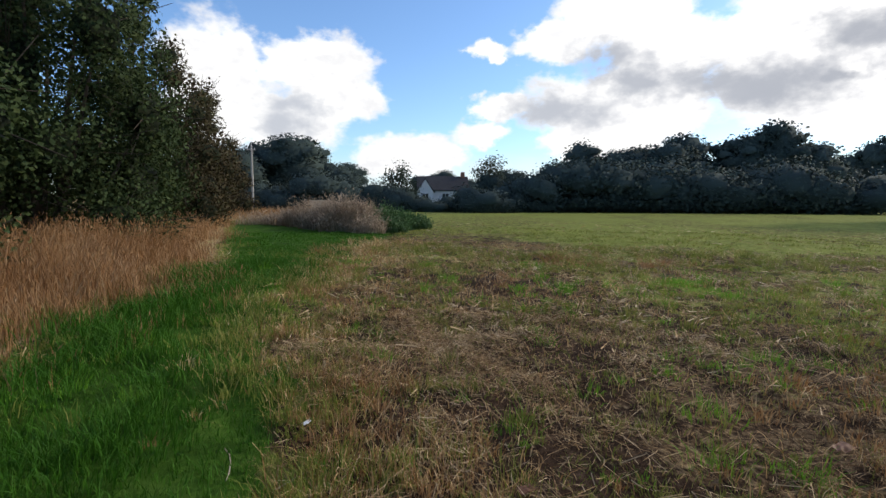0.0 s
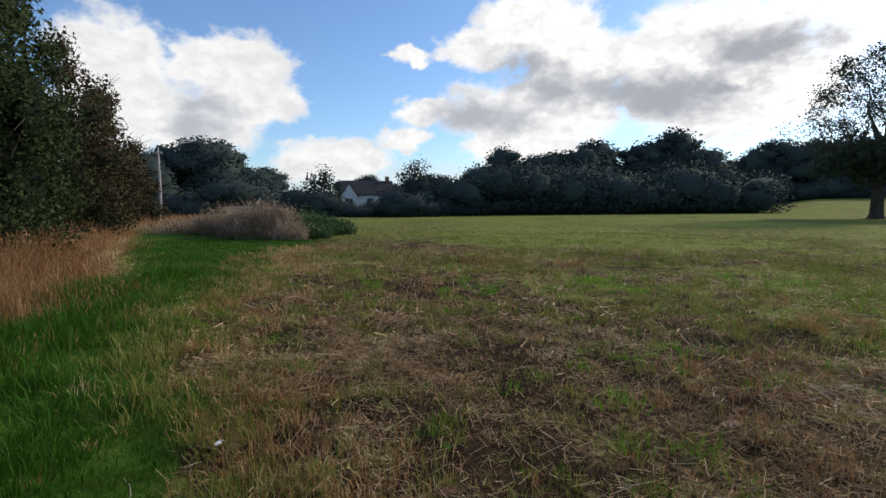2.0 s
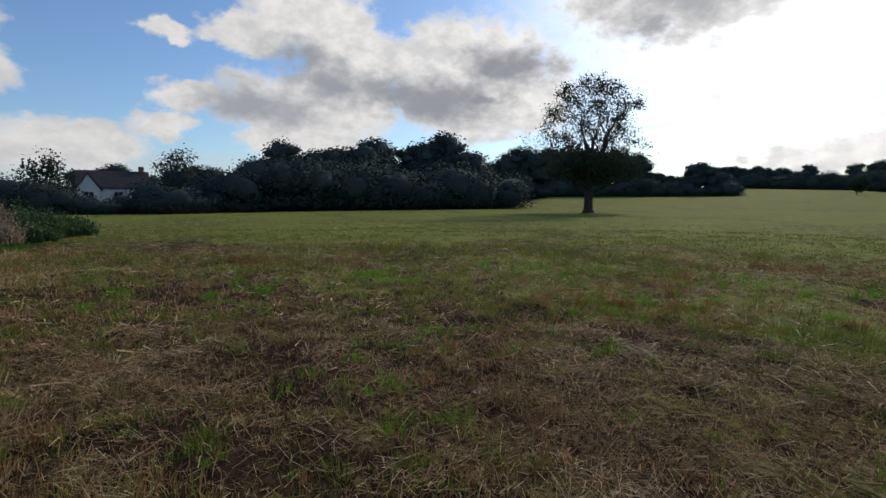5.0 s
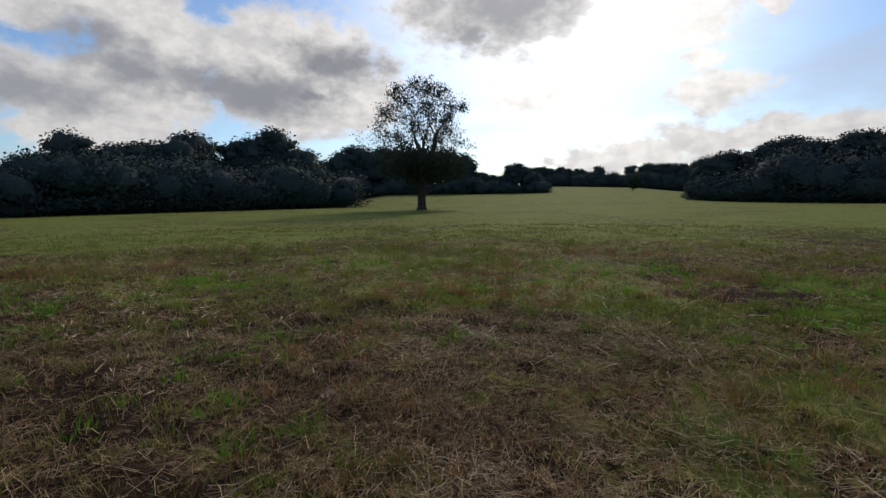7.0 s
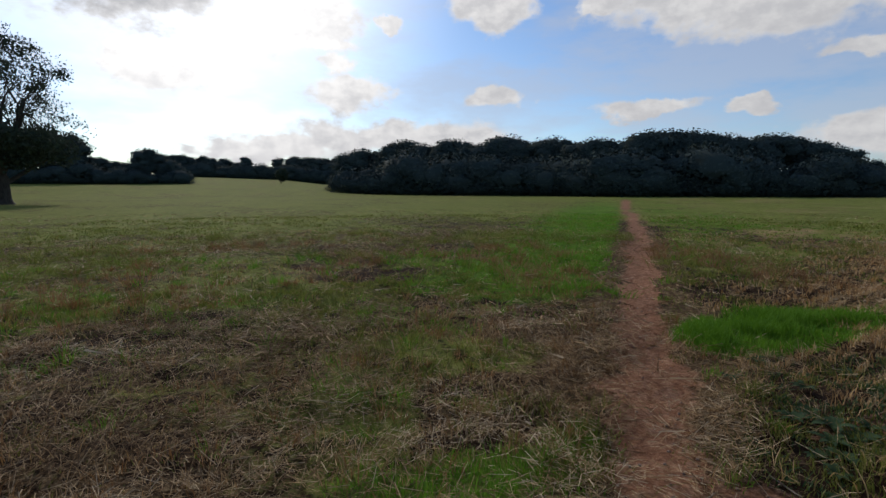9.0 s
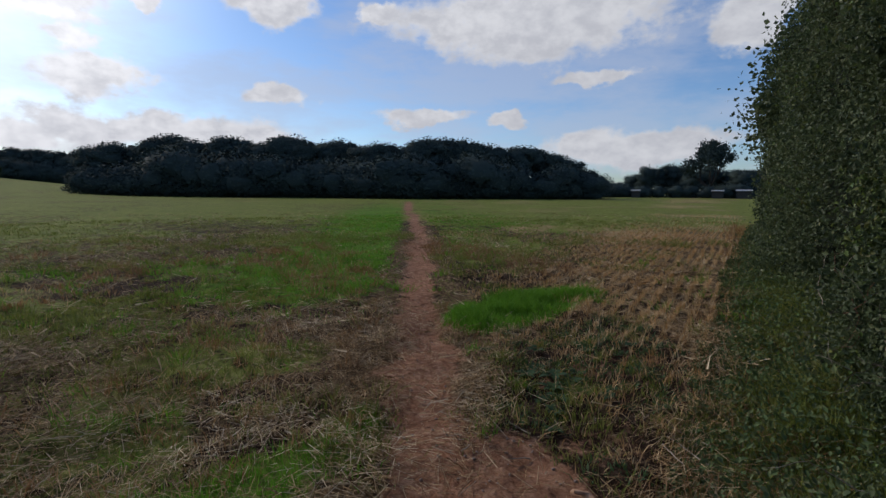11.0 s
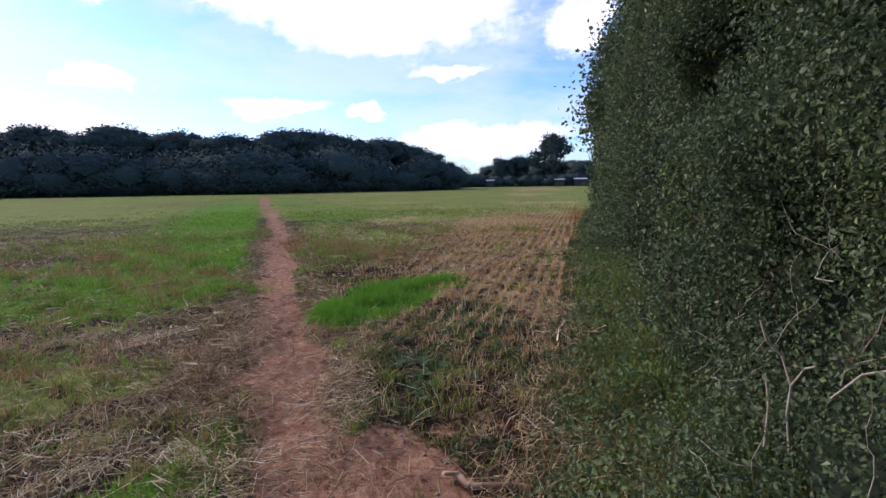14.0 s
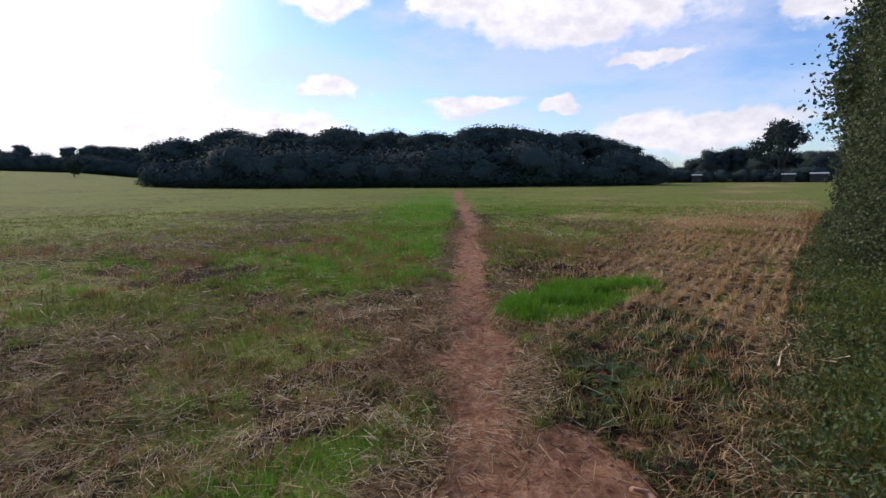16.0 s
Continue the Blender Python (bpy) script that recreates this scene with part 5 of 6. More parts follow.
def loose_stubble():
    x, y, r = scatter(90000, 1.2, 18, power=0.75)
    z = zones(x, y)
    clump = vnoise(x, y, 0.5, 91) * 0.5 + vnoise(x, y, 2.0, 92) * 0.5
    k = rng.uniform(0, 1, len(x)) < np.clip(sstep(0.5, 0.75, clump) * 0.7 + 0.3 * z["brown"], 0, 1) * (1 - z["strip"]) * (1 - z["path"]) * (1 - z["patch"]) * (1 - z["dry"]) * (1 - z["stub"])
    x, y, r = x[k], y[k], r[k]
    c = len(x)
    v, f = blades(ground_pts(x, y, -0.01), rng.normal(0, 0.6, (c, 3)) * [1, 1, 0], rng.uniform(0.05, 0.15, c), 0.0045 * (1 + r / 8), 0, 2)
    stuff("loose_stubble", v, f, STUBBLE, "scattered upright bits of tan stubble", "stubble")


loose_stubble()


def dry_grass():
    """Waist-high dry grass with seed heads, beside the green track and beyond it."""
    packs = []
    for n, r0, r1, a0, a1, h in ((76000, 2.6, 15, 15, 75, 1.0), (18000, 14, 34, 14, 50, 1.0), (14000, 30, 74, 3, 32, 1.0)):
        x, y, r = scatter(n, r0, r1, a0, a1, 0.8)
        st, left = strip_mask(x, y)
        k = (left + 1.8 * (vnoise(x, y, 1.2, 96) - 0.5) + 0.9 * (vnoise(x, y, 0.4, 98) - 0.5) > rng.uniform(-0.3, 1.3, n)) if r0 < 29 else (np.hypot(x, y) > 31)
        if r0 > 29:
            k &= (-x > 1.0 + 0.10 * y)
        x, y, r, left = x[k], y[k], r[k], left[k]
        tall = (0.3 + 0.75 * sstep(-0.3, 2.2, left)) * (0.6 + 0.6 * vnoise(x, y, 0.7, 97)) if r0 < 29 else np.full(len(x), 0.7)
        m = len(x)
        hh = h * tall * rng.uniform(0.45, 1.2, m) * (0.75 + 0.5 * vnoise(x, y, 1.4, 95))
        lean = rng.normal(0, 0.22, (m, 3)) * [1, 1, 0]
        base = ground_pts(x, y, -0.02)
        packs.append(blades(base, lean, hh, 0.0045 * (1 + r / 7), 0, 2))
        q = rng.uniform(0, 1, m) < 0.3
        tip = base[q] + np.array([0, 0, 0.83]) * hh[q][:, None] + lean[q] * hh[q][:, None] * 0.95
        c = int(q.sum())
        d = np.stack([rng.normal(0, 0.3, c), rng.normal(0, 0.3, c), np.ones(c)], 1)
        packs.append(leaves(tip, d, rng.normal(size=(c, 3)), rng.uniform(0.06, 0.14, c), 0.010 * (1 + r[q] / 9), 0.1))
    v, f = joined(*packs)
    x, y, r = scatter(26000, 2.0, 12, 18, 75, 0.8)
    st, left = strip_mask(x, y)
    k = (left > -0.9) & (left + 1.4 * (vnoise(x, y, 0.9, 99) - 0.5) < rng.uniform(0.2, 1.3, len(x)))
    x, y, r = x[k], y[k], r[k]
    m = len(x)
    g = blades(ground_pts(x, y, -0.02), rng.normal(0, 0.4, (m, 3)) * [1, 1, 0], rng.uniform(0.14, 0.42, m) * (0.5 + vnoise(x, y, 0.6, 94)), 0.005 * (1 + r / 8), 0, 2)
    stuff("rank_grass", *g, TRACK, "rank green grass in front of tall dry grass", "grass")
    stuff("dry_grass", v, f, DRY, "tall dry orange-brown grass with seed heads", "grass")


dry_grass()


def weed_heap(name, spots, n, hgt, mat, label, leaf):
    """A bank of tall weeds: stems with small leaves or seed sprays."""
    packs = []
    for az, r, ra, rr, k in spots:
        cx, cy = polar(az, r)
        m = int(n * k)
        a, q = rng.uniform(0, 6.28, m), rng.uniform(0, 1, m) ** 0.62 * 1.08
        x, y = cx + np.cos(a) * q * ra, cy + np.sin(a) * q * rr
        h = hgt * k ** 0.4 * (1 - 0.35 * q ** 2) * rng.uniform(0.5, 1.12, m) * (0.55 + 0.75 * vnoise(x, y, 0.8, 151))
        lean = rng.normal(0, 0.24, (m, 3)) * [1, 1, 0]
        base = ground_pts(x, y, -0.02)
        packs.append(blades(base, lean, h, np.full(m, 0.032), 0, 3))
        per = 4
        u = rng.uniform(0.25, 1.0, (m, per, 1))
        c = (base[:, None] + u * h[:, None, None] * np.array([0, 0, 0.85]) + lean[:, None] * h[:, None, None] * u ** 2 + rng.normal(0, 0.05, (m, per, 3))).reshape(-1, 3)
        s = leaf * rng.uniform(0.6, 1.4, len(c))
        packs.append(leaves(c, rng.normal(size=c.shape) + [0, 0, 0.4], rng.normal(size=c.shape) + [0, 0, 0.8], s, s * 0.5, 0.1))
    v, f = joined(*packs)
    stuff(name, v, f, mat, label, "weeds")


weed_heap("dead_weeds", [(13.0, 26.5, 1.5, 1.3, 1.0), (15.2, 29.5, 1.4, 1.2, 0.65), (10.9, 25.0, 1.3, 1.2, 0.9), (9.3, 24.6, 0.8, 0.8, 0.7), (17.4, 31, 1.6, 1.2, 0.3), (20, 32, 1.6, 1.2, 0.16), (11.9, 24.2, 1.0, 0.6, 0.35), (8.8, 22.8, 0.8, 0.6, 0.22)], 1500, 2.05, WEED, "bank of tall grey-brown dead weeds", 0.11)
weed_heap("nettles", [(6.8, 25.5, 1.3, 1.2, 1.0), (5.0, 26.2, 1.0, 0.9, 0.55), (3.4, 26.5, 0.9, 0.7, 0.28), (8.4, 24.3, 0.8, 0.6, 0.3), (6.4, 23.6, 0.9, 0.5, 0.2)], 1900, 1.6, NETTLE, "bank of dark green nettles beside dead weeds", 0.13)


# ---- the hedge beside the path ----
def leaves6(c, d, n, length, width, fold=0.25):
    """Rounder leaves for close by: an oval folded along its midrib."""
    d, n = unit(d), unit(n)
    s = unit(np.cross(d, n))
    n = np.cross(s, d)
    L, W = np.asarray(length)[:, None], np.asarray(width)[:, None]
    rows = [c - d * L * 0.5]
    for side in (1, -1):
        rows += [c - d * L * 0.22 + s * W * 0.46 * side + n * W * fold, c + d * L * 0.14 + s * W * 0.44 * side + n * W * fold]
    rows += [c + d * L * 0.5 - n * L * 0.15]
    v = np.stack(rows, 1).reshape(-1, 3)
    i = np.arange(len(c))[:, None] * 6
    f = np.concatenate([i + [0, 1, 5], i + [1, 2, 5], i + [0, 5, 3], i + [3, 5, 4]], 1).reshape(-1, 3)
    return v, f


def hedge_face(u, h):
    """A place on the hedge's face, u metres along it and h up, and the way out of it."""
    top = 4.9 + 0.05 * u + 0.8 * vnoise(u, u * 0, 2.2, 101)
    lift = h / top
    bulge = 0.75 * (vnoise(u, h, 1.3, 102) - 0.5) + 0.55 * (vnoise(u, h, 0.45, 103) - 0.5)
    out = bulge + 0.30 * np.clip(1 - lift, 0, 1) ** 4 - 1.0 * np.clip(lift - 0.75, 0, 1) ** 1.3 * 2.2
    x = HEDGE_A[0] + HEDGE_D[0] * u + HEDGE_N[0] * out
    y = HEDGE_A[1] + HEDGE_D[1] * u + HEDGE_N[1] * out
    back = np.clip(-u, 0, 5)
    x, y = x - 0.35 * back * HEDGE_N[0], y - 0.35 * back * HEDGE_N[1]
    return np.stack([x, y, h], -1)


def hedge():
    ob = new("hedge")
    ob.location = (0, 0, 0)
    packs, ypacks = [], []
    normal = np.array([HEDGE_N[0], HEDGE_N[1], 0.25])
    for n, u0, u1, h1, ln in ((60000, -1.9, 1.8, 3.3, 0.025), (34000, 1.7, 3.3, 3.8, 0.040), (62000, -2.2, 3.2, 5.6, 0.031), (58000, 3.0, 9.0, 5.9, 0.048), (46000, 8.6, 22.6, 6.9, 0.085)):
        u, q = rng.uniform(u0, u1, n), rng.uniform(0, 1, n) ** 0.9
        h = h1 * q
        top = 4.9 + 0.05 * u + 0.8 * vnoise(u, u * 0, 2.2, 101)
        k = (h < top + rng.normal(0, 0.25, n)) & (0.55 * vnoise(u, h, 0.2 if ln < 0.06 else 0.5, 105) + 0.45 * vnoise(u, h, 0.62, 109) > 0.375)
        u, h = u[k], h[k]
        c = hedge_face(u, h) + rng.normal(0, 1, (len(u), 1)) * 0.13 * normal + rng.normal(0, 0.02, (len(u), 3))
        m = len(c)
        nn = normal + rng.normal(0, 0.65, (m, 3)) + [0, 0, 0.35]
        d = rng.normal(0, 0.8, (m, 3)) + [0, 0, -0.55]
        s = ln * rng.uniform(0.55, 1.45, m) * np.where(u < 0.6, 0.8, 1.0)
        yl = rng.uniform(0, 1, m) < np.where(vnoise(u, h, 0.42, 106) > 0.80, 0.4, 0.012)
        packs.append((leaves6 if ln < 0.038 else leaves)(c[~yl], d[~yl], nn[~yl], s[~yl], s[~yl] * 0.68, 0.18))
        ypacks.append(leaves(c[yl], d[yl], nn[yl], s[yl], s[yl] * 0.7, 0.18))
    v, f = joined(*packs)
    fo = child("foliage", mesh_of("foliage", v, f, HEDGE_LEAF), ob)
    fo["kind"] = "stuff"
    v, f = joined(*ypacks)
    fo = child("yellowing_foliage", mesh_of("yellowing_foliage", v, f, HEDGE_YELLOW), ob, "yellowing leaves")
    fo["kind"] = "stuff"
    # the inside: a near-black sheet whose colour stands for shade between the leaves
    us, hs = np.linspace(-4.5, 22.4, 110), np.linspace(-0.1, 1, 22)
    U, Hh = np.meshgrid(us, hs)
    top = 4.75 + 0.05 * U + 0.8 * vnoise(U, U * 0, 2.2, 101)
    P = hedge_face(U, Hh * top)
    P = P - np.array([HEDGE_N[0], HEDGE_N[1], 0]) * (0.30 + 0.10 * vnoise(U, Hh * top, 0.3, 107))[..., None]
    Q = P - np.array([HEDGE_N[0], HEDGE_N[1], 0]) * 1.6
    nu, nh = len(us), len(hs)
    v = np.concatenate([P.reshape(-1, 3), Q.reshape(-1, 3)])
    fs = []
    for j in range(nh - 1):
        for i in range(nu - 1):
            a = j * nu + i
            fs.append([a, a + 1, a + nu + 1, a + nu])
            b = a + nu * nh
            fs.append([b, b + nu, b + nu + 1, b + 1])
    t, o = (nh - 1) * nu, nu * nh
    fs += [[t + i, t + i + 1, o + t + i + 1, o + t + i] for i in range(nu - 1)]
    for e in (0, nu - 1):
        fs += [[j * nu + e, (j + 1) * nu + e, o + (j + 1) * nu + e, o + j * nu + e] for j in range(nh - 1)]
    child("shade_sheet", mesh_of("shade_sheet", v, fs, GAP_SHADE), ob)
    # stems and canes that show between the leaves
    r = random.Random(3)
    for i in range(80):
        u, h = r.uniform(-0.6, 2.4), r.uniform(0.1, 1.25)
        p = hedge_face(np.array(u), np.array(h)) + np.array([HEDGE_N[0], HEDGE_N[1], 0]) * r.uniform(0.08, 0.26)
        d = np.array([r.gauss(0, 0.5), r.gauss(0, 0.5), r.choice((-1, 1, 1)) * r.uniform(0.4, 1.1)])
        segs, rad = [], r.uniform(0.0014, 0.0030)
        for k in range(9):
            d = unit(d + np.array([r.gauss(0, 0.26), r.gauss(0, 0.26), r.gauss(0, 0.24)]))
            q = p + d * r.uniform(0.02, 0.06)
            segs.append((tuple(p), tuple(q), rad, rad * 0.92))
            if k == 5 and i % 2:
                e = unit(d + np.array([r.gauss(0, 0.7), r.gauss(0, 0.7), r.gauss(0, 0.5)]))
                segs.append((tuple(q), tuple(q + e * 0.08), rad * 0.8, rad * 0.4))
            p, rad = q, rad * 0.92
        v, f = tubes(segs, 5)
        child("cane", mesh_of("cane", v, f, (TWIG, CANE, TWIG, BARK)[i % 4], True), ob)
    for pts in ([(0.33, -2.14, 0.55), (0.345, -2.13, 0.70), (0.34, -2.13, 0.80), (0.37, -2.12, 0.90)], [(0.40, -2.12, 0.56), (0.395, -2.11, 0.72), (0.41, -2.11, 0.83)],
                [(0.37, -2.12, 0.90), (0.41, -2.09, 0.95), (0.43, -2.08, 1.02)], [(0.34, -2.13, 0.80), (0.30, -2.10, 0.88), (0.27, -2.08, 0.90)], [(0.24, -2.12, 0.78), (0.16, -2.10, 0.90), (0.10, -2.10, 0.93)]):
        v, f = tubes([(a, b, 0.0042, 0.0036) for a, b in zip(pts[:-1], pts[1:])], 6)
        child("cane", mesh_of("cane", v, f, TWIG, True), ob, "pale dead cane")
    for i in range(14):
        u, h = r.uniform(1.5, 9), r.uniform(0.6, 4.2)
        p = hedge_face(np.array(u), np.array(h))
        segs = []
        d = np.array([HEDGE_N[0] * 0.3 + r.gauss(0, 0.4), HEDGE_N[1] * 0.3 + r.gauss(0, 0.4), r.uniform(0.3, 1.0)])
        for k in range(5):
            d = unit(d + np.array([r.gauss(0, 0.2), r.gauss(0, 0.2), r.gauss(0, 0.2)]))
            q = p + d * r.uniform(0.12, 0.25)
            segs.append((tuple(p), tuple(q), 0.006 - k * 0.0008, 0.005 - k * 0.0008))
            p = q
        v, f = tubes(segs, 5)
        child("branch", mesh_of("branch", v, f, BARK, True), ob)
    # the nearest single leaves, a notched oval with a midrib fold
    shapes = []
    for k in range(4):
        w = (0.62, 0.7, 0.8, 0.55)[k]
        prof = [(0, 0.0), (0.12, 0.22), (0.3, 0.40), (0.5, 0.46), (0.7, 0.36), (0.88, 0.17), (1.0, 0.0)]
        vs, fs = [(0, a - 0.5, -0.10 * a * a) for a, _ in prof], []
        nP = len(prof)
        for sgn in (-1, 1):
            o = len(vs)
            for j, (a, b) in enumerate(prof[1:-1]):
                vs.append((sgn * b * w * (0.92 if (j + k) % 2 else 1.06), a - 0.5, 0.16 * b - 0.10 * a * a))
            side = [0] + [o + j for j in range(nP - 2)] + [nP - 1]
            for j in range(nP - 1):
                q = [j, j + 1, side[j + 1], side[j]]
                q = list(dict.fromkeys(q))
                if len(q) > 2:
                    fs.append(q if sgn < 0 else q[::-1])
        shapes.append(mesh_of("leaf", np.array(vs), fs, HEDGE_YELLOW if k == 3 else HEDGE_LEAF, True))
    for i in range(300):
        u, h = r.uniform(-1.5, 1.9), r.uniform(0.1, 2.3)
        p = hedge_face(np.array(u), np.array(h)) + normal * r.uniform(0.08, 0.22)
        q = Vector(normal + np.array([r.gauss(0, 0.45), r.gauss(0, 0.45), r.gauss(0.3, 0.4)])).to_track_quat("Z", "Y")
        s = r.uniform(0.020, 0.040)
        m = Matrix.Translation(Vector(p)) @ q.to_matrix().to_4x4() @ Matrix.Rotation(r.uniform(0, 6.28), 4, "Z") @ Matrix.Diagonal((s, s, s, 1))
        child("leaf", shapes[3] if r.random() < 0.07 else shapes[r.randrange(3)], ob, "", m)
    tagged(ob, "tall overgrown hedge of small dark green leaves and brambles", "hedge")


hedge()


hedge_tree = airy_tree(-153.6, 19.6, 6.9, 2.5, 48, "leafy hedgerow tree standing out of the hedge", 90, HEDGE_LEAF, 0.15)


def verge():
    """Low weeds and grass along the hedge's foot."""
    n = 44000
    out = rng.uniform(0.0, 1.0, n) ** 0.9 * 1.2
    u = -1.2 + 24 * rng.uniform(0, 1, n) ** 1.9
    out = out * (1 - 0.5 * sstep(10, 22, u)) + 0.15 * (vnoise(u, u * 0, 0.8, 121) - 0.5)
    x = HEDGE_A[0] + HEDGE_D[0] * u + HEDGE_N[0] * out
    y = HEDGE_A[1] + HEDGE_D[1] * u + HEDGE_N[1] * out
    r = np.hypot(x, y)
    h = np.clip(0.50 - 0.40 * out, 0.06, 1) * rng.uniform(0.3, 1.0, n) * (0.6 + 0.8 * vnoise(u, out, 0.5, 122))
    lean = rng.normal(0, 0.3, (n, 3)) * [1, 1, 0] + np.array([HEDGE_N[0], HEDGE_N[1], 0]) * 0.15
    base = ground_pts(x, y, -0.01)
    a = blades(base, lean, h, 0.005 * (1 + r / 8), 0, 2)
    stuff("verge_grass", *a, GRASS, "rough grass along the foot of the hedge", "grass")
    u2 = rng.uniform(0.2, 1, n)[:, None]
    c = base + u2 * h[:, None] * [0, 0, 0.95] + lean * h[:, None] * u2
    s = rng.uniform(0.018, 0.046, n) * (1 + r / 12)
    v, f = leaves(c, rng.normal(size=c.shape), rng.normal(size=c.shape) * 0.5 + [0, 0, 1], s, s * 0.6, 0.15)
    stuff("verge_weeds", v, f, VERGE_LEAF, "low leafy weeds along the foot of the hedge", "weeds")

    k = 110
    u = -0.6 + 23 * rng.uniform(0, 1, k) ** 1.8
    out = rng.uniform(0.3, 1.25, k)
    x = HEDGE_A[0] + HEDGE_D[0] * u + HEDGE_N[0] * out
    y = HEDGE_A[1] + HEDGE_D[1] * u + HEDGE_N[1] * out
    clumps("verge_dead_grass", np.stack([x, y, rng.uniform(0.7, 1.5, k) * (1 + u / 20)], 1), 26, 0.07, 0.15, 0.004, DRY, "dead brown grass along the foot of the hedge")


verge()


# ---- small things ----
def dock_plant(x, y, s, n, seed):
    r = random.Random(seed)
    ob = new("weed_plant")
    ob.location = (x, y, float(height(x, y)))
    for i in range(n):
        a, ln = i * 2.4 + r.uniform(-0.3, 0.3), s * r.uniform(0.6, 1.1)
        segs = 5
        vs, fs = [], []
        for j in range(segs + 1):
            t = j / segs
            rad, z = ln * t * 0.9, ln * (0.75 * t - 0.55 * t * t) + 0.01
            w = ln * 0.17 * math.sin(math.pi * min(1, 0.1 + 0.9 * t)) * (1 if j % 2 else 0.85)
            ca, sa = math.cos(a), math.sin(a)
            for q, dz in ((-w, 0.02), (0, 0), (w, 0.02)):
                vs.append((ca * rad - sa * q, sa * rad + ca * q, z + dz * abs(q) * 8))
        for j in range(segs):
            o = j * 3
            fs += [[o, o + 1, o + 4, o + 3], [o + 1, o + 2, o + 5, o + 4]]
        child("leaf", mesh_of("leaf", np.array(vs), fs, DOCK, True), ob)
    tagged(ob, "low broad-leaved green weed on bare soil", "weed", "broad-leaved weeds")


for _i, (_x, _y, _s, _k) in enumerate([(2.95, -2.65, 0.17, 12), (2.80, -2.52, 0.15, 11), (3.08, -2.5, 0.13, 9), (2.85, -2.75, 0.14, 10), (2.45, -2.75, 0.12, 9), (3.9, -3.6, 0.14, 8), (4.1, -2.95, 0.12, 8), (3.3, -3.9, 0.12, 8), (2.2, -3.0, 0.10, 8), (2.62, -2.45, 0.13, 10), (2.5, -2.3, 0.11, 9), (2.7, -2.35, 0.10, 8), (2.95, -2.9, 0.12, 9), (3.2, -2.7, 0.11, 9), (2.6, -2.95, 0.10, 8), (3.5, -2.9, 0.12, 9), (3.35, -3.35, 0.11, 8), (2.3, -2.15, 0.09, 8), (3.75, -2.5, 0.11, 8)]):
    dock_plant(_x, _y, _s, _k, 200 + _i)


def branch():
    ob = new("fallen_branch")
    pts = [(1.712, -1.765, 0.034), (1.70, -1.77, 0.035), (1.63, -1.80, 0.05), (1.57, -1.80, 0.035), (1.53, -1.82, 0.03), (1.46, -1.89, 0.035), (1.40, -1.97, 0.03), (1.33, -2.04, 0.02), (1.31, -2.06, 0.018)]
    rad = [0.008, 0.019, 0.021, 0.019, 0.018, 0.017, 0.015, 0.010, 0.003]
    z = float(height(1.55, -1.85))
    v, f = pipe([(x, y, h + z - 0.01) for x, y, h in pts], rad, 10)
    child("stem", mesh_of("stem", v, f, ROOT_WOOD, True), ob)
    v, f = tubes([((1.63, -1.80, 0.05 + z), (1.66, -1.74, 0.06 + z), 0.014, 0.009), ((1.66, -1.74, 0.06 + z), (1.665, -1.735, 0.06 + z), 0.009, 0.002)], 8)
    child("stub", mesh_of("stub", v, f, ROOT_WOOD, True), ob)
    tagged(ob, "crooked reddish bare branch lying on the soil", "branch")


branch()


def stick(x, y, ang, ln, rad, mat, label):
    z = float(height(x, y)) + rad
    segs, p, a = [], Vector((x, y, z + 0.005)), ang
    for k in range(4):
        a += random.uniform(-0.25, 0.25)
        q = p + Vector((math.cos(a) * ln / 4, math.sin(a) * ln / 4, random.uniform(0, 0.012)))
        segs.append((tuple(p), tuple(q), rad, rad * 0.85))
        p, rad = q, rad * 0.85
    v, f = tubes(segs, 6)
    tagged(new("stick", mesh_of("stick", v, f, mat, True)), label, "stick", "dry sticks on the ground")


for _x, _y, _a, _l in ((1.9, -2.7, 2.7, 0.4), (2.0, -2.85, 2.9, 0.35), (1.85, -2.6, 2.3, 0.28), (2.3, -1.95, 0.4, 0.16), (2.1, -1.8, 1.4, 0.14), (2.35, -1.55, 2.4, 0.15), (-0.9, 2.5, 0.9, 0.3), (-1.2, 2.6, 2.0, 0.35)):
    stick(_x, _y, _a, _l, 0.005, TWIG, "thin dry pale stick on the ground")


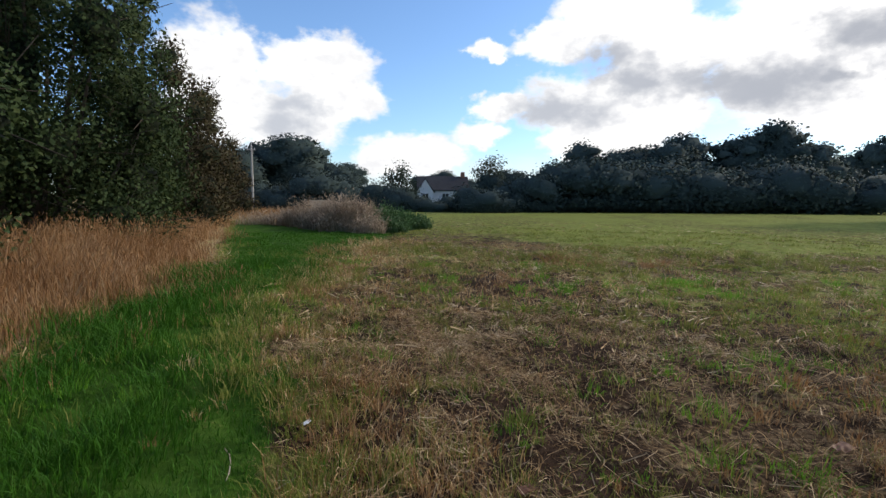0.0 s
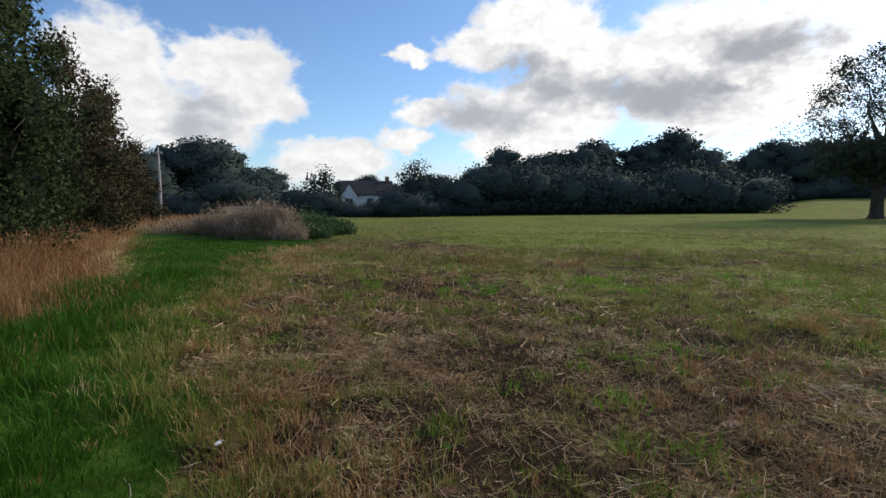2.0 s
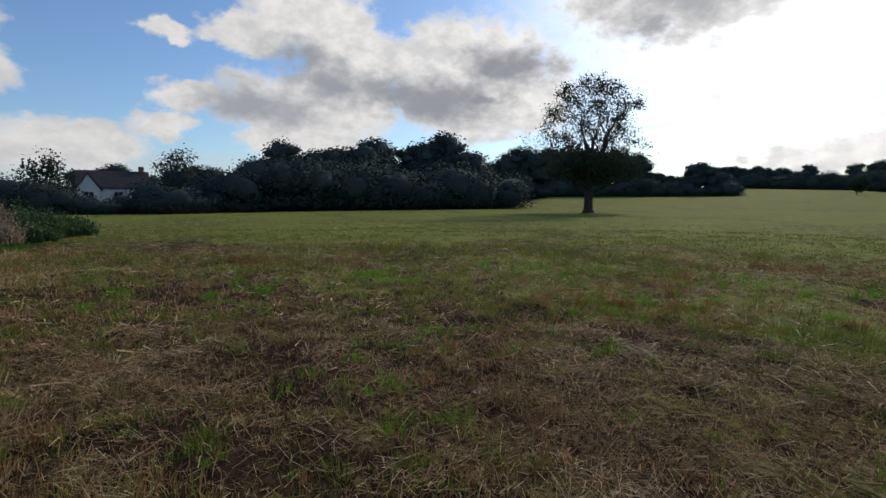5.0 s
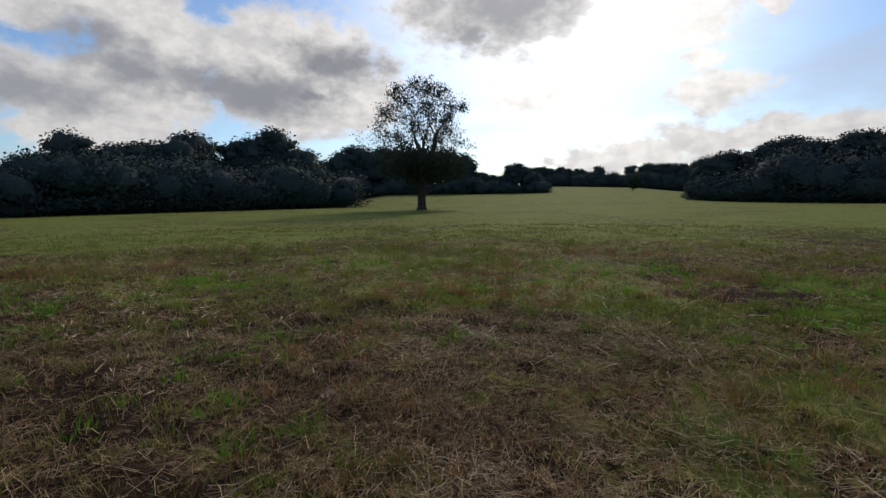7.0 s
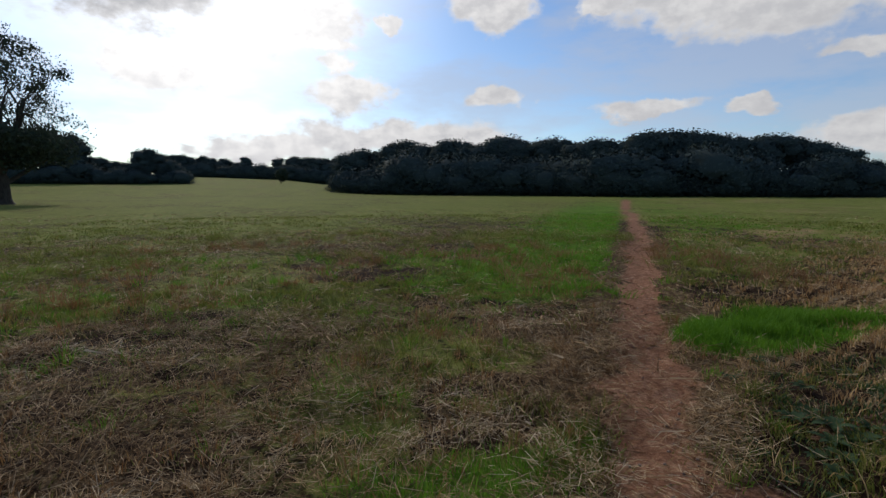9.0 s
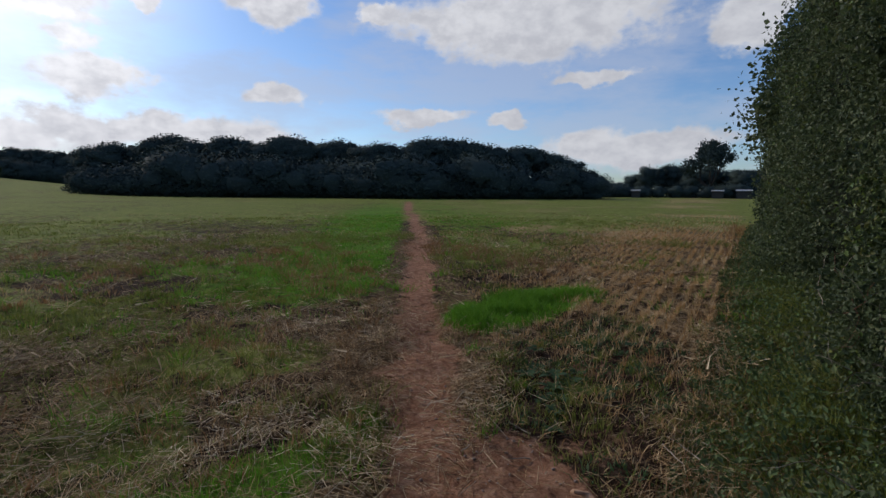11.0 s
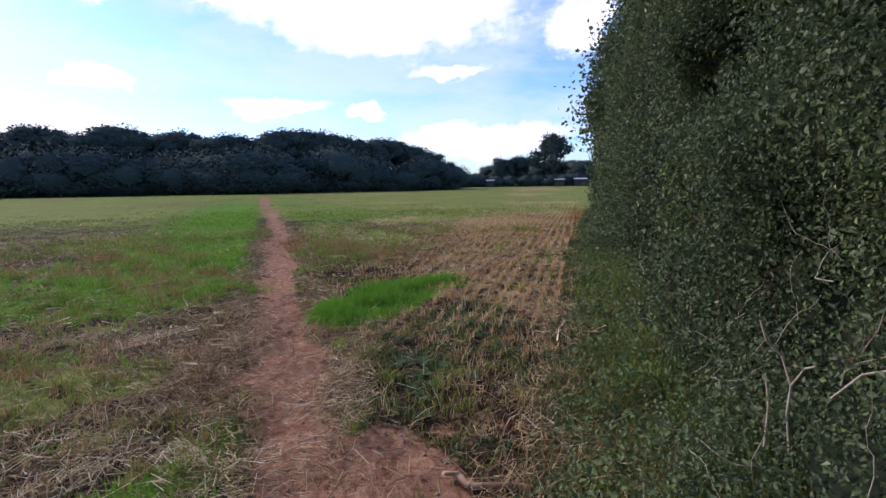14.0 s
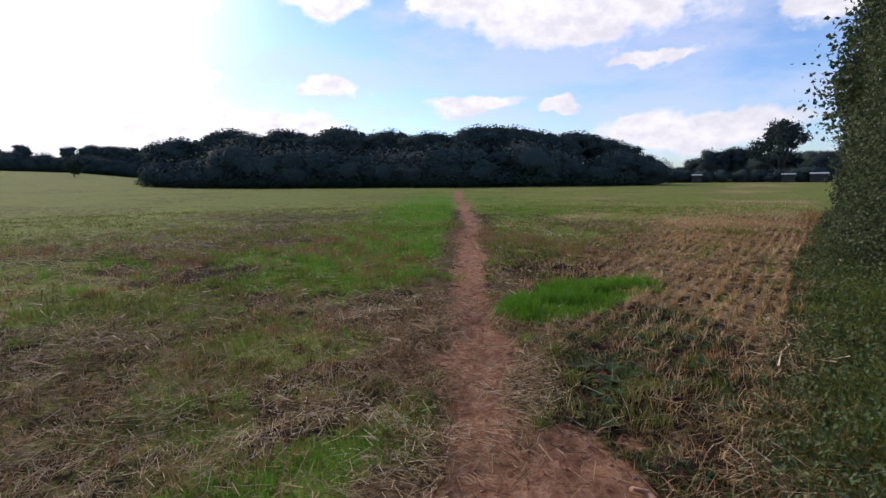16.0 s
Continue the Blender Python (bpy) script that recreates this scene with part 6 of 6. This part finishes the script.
def pebbles():
    r = random.Random(8)
    protos = []
    for k in range(3):
        bm = bmesh.new()
        bmesh.ops.create_icosphere(bm, subdivisions=1, radius=1.0)
        for v in bm.verts:
            v.co = v.co * (1 + 0.3 * noise.noise(v.co * 2 + Vector((k * 5, 0, 0))))
            v.co.z *= 0.6
        me = bpy.data.meshes.new("pebble")
        bm.to_mesh(me)
        bm.free()
        me.materials.append(STONE)
        for p in me.polygons:
            p.use_smooth = True
        protos.append(me)
    for i in range(150):
        t = r.random() ** 1.6
        x = 1.6 + 5.2 * t + r.gauss(0, 0.1)
        y = -0.98 - 0.44 * (x - 1.7) + r.gauss(0, 0.2)
        if i % 3 == 0:
            x, y = r.uniform(1.35, 2.4), r.uniform(-1.95, -1.2)
        s = r.uniform(0.005, 0.013) * (1.6 if r.random() < 0.12 else 1)
        ob = new("pebble", protos[i % 3])
        ob.matrix_basis = Matrix.Translation((x, y, float(height(x, y)) + s * 0.3)) @ Matrix.Rotation(r.uniform(0, 6.28), 4, "Z") @ Matrix.Scale(s, 4)
        tagged(ob, "small reddish stone on the bare path", "pebble", "pebbles on the path")


pebbles()


def scrap(x, y, w, d, ang, mat, label, cat):
    bm = bmesh.new()
    n = 5
    g = [[bm.verts.new(((i / (n - 1) - 0.5) * w, (j / (n - 1) - 0.5) * d, 0.02 + 0.014 * noise.noise(Vector((i * 0.9, j * 1.1, x))))) for i in range(n)] for j in range(n)]
    for j in range(n - 1):
        for i in range(n - 1):
            bm.faces.new((g[j][i], g[j][i + 1], g[j + 1][i + 1], g[j + 1][i]))
    r = bmesh.ops.extrude_face_region(bm, geom=list(bm.faces))
    for e in r["geom"]:
        if isinstance(e, bmesh.types.BMVert):
            e.co.z += 0.004
    me = bpy.data.meshes.new(cat)
    bmesh.ops.recalc_face_normals(bm, faces=bm.faces)
    bm.to_mesh(me)
    bm.free()
    me.materials.append(mat)
    ob = new(cat, me)
    ob.matrix_basis = Matrix.Translation((x, y, float(height(x, y)) + 0.015)) @ Matrix.Rotation(ang, 4, "Z")
    tagged(ob, label, cat)


scrap(-0.93, 3.25, 0.07, 0.035, 1.0, PAPER, "small white scrap lying in the straw", "scrap")
scrap(2.55, 2.95, 0.16, 0.09, 0.5, CANE, "red-brown dead leaf clump in the straw", "clod")
scrap(0.45, 2.45, 0.10, 0.06, 0.5, CANE, "red-brown dead leaf clump in the straw", "clod")
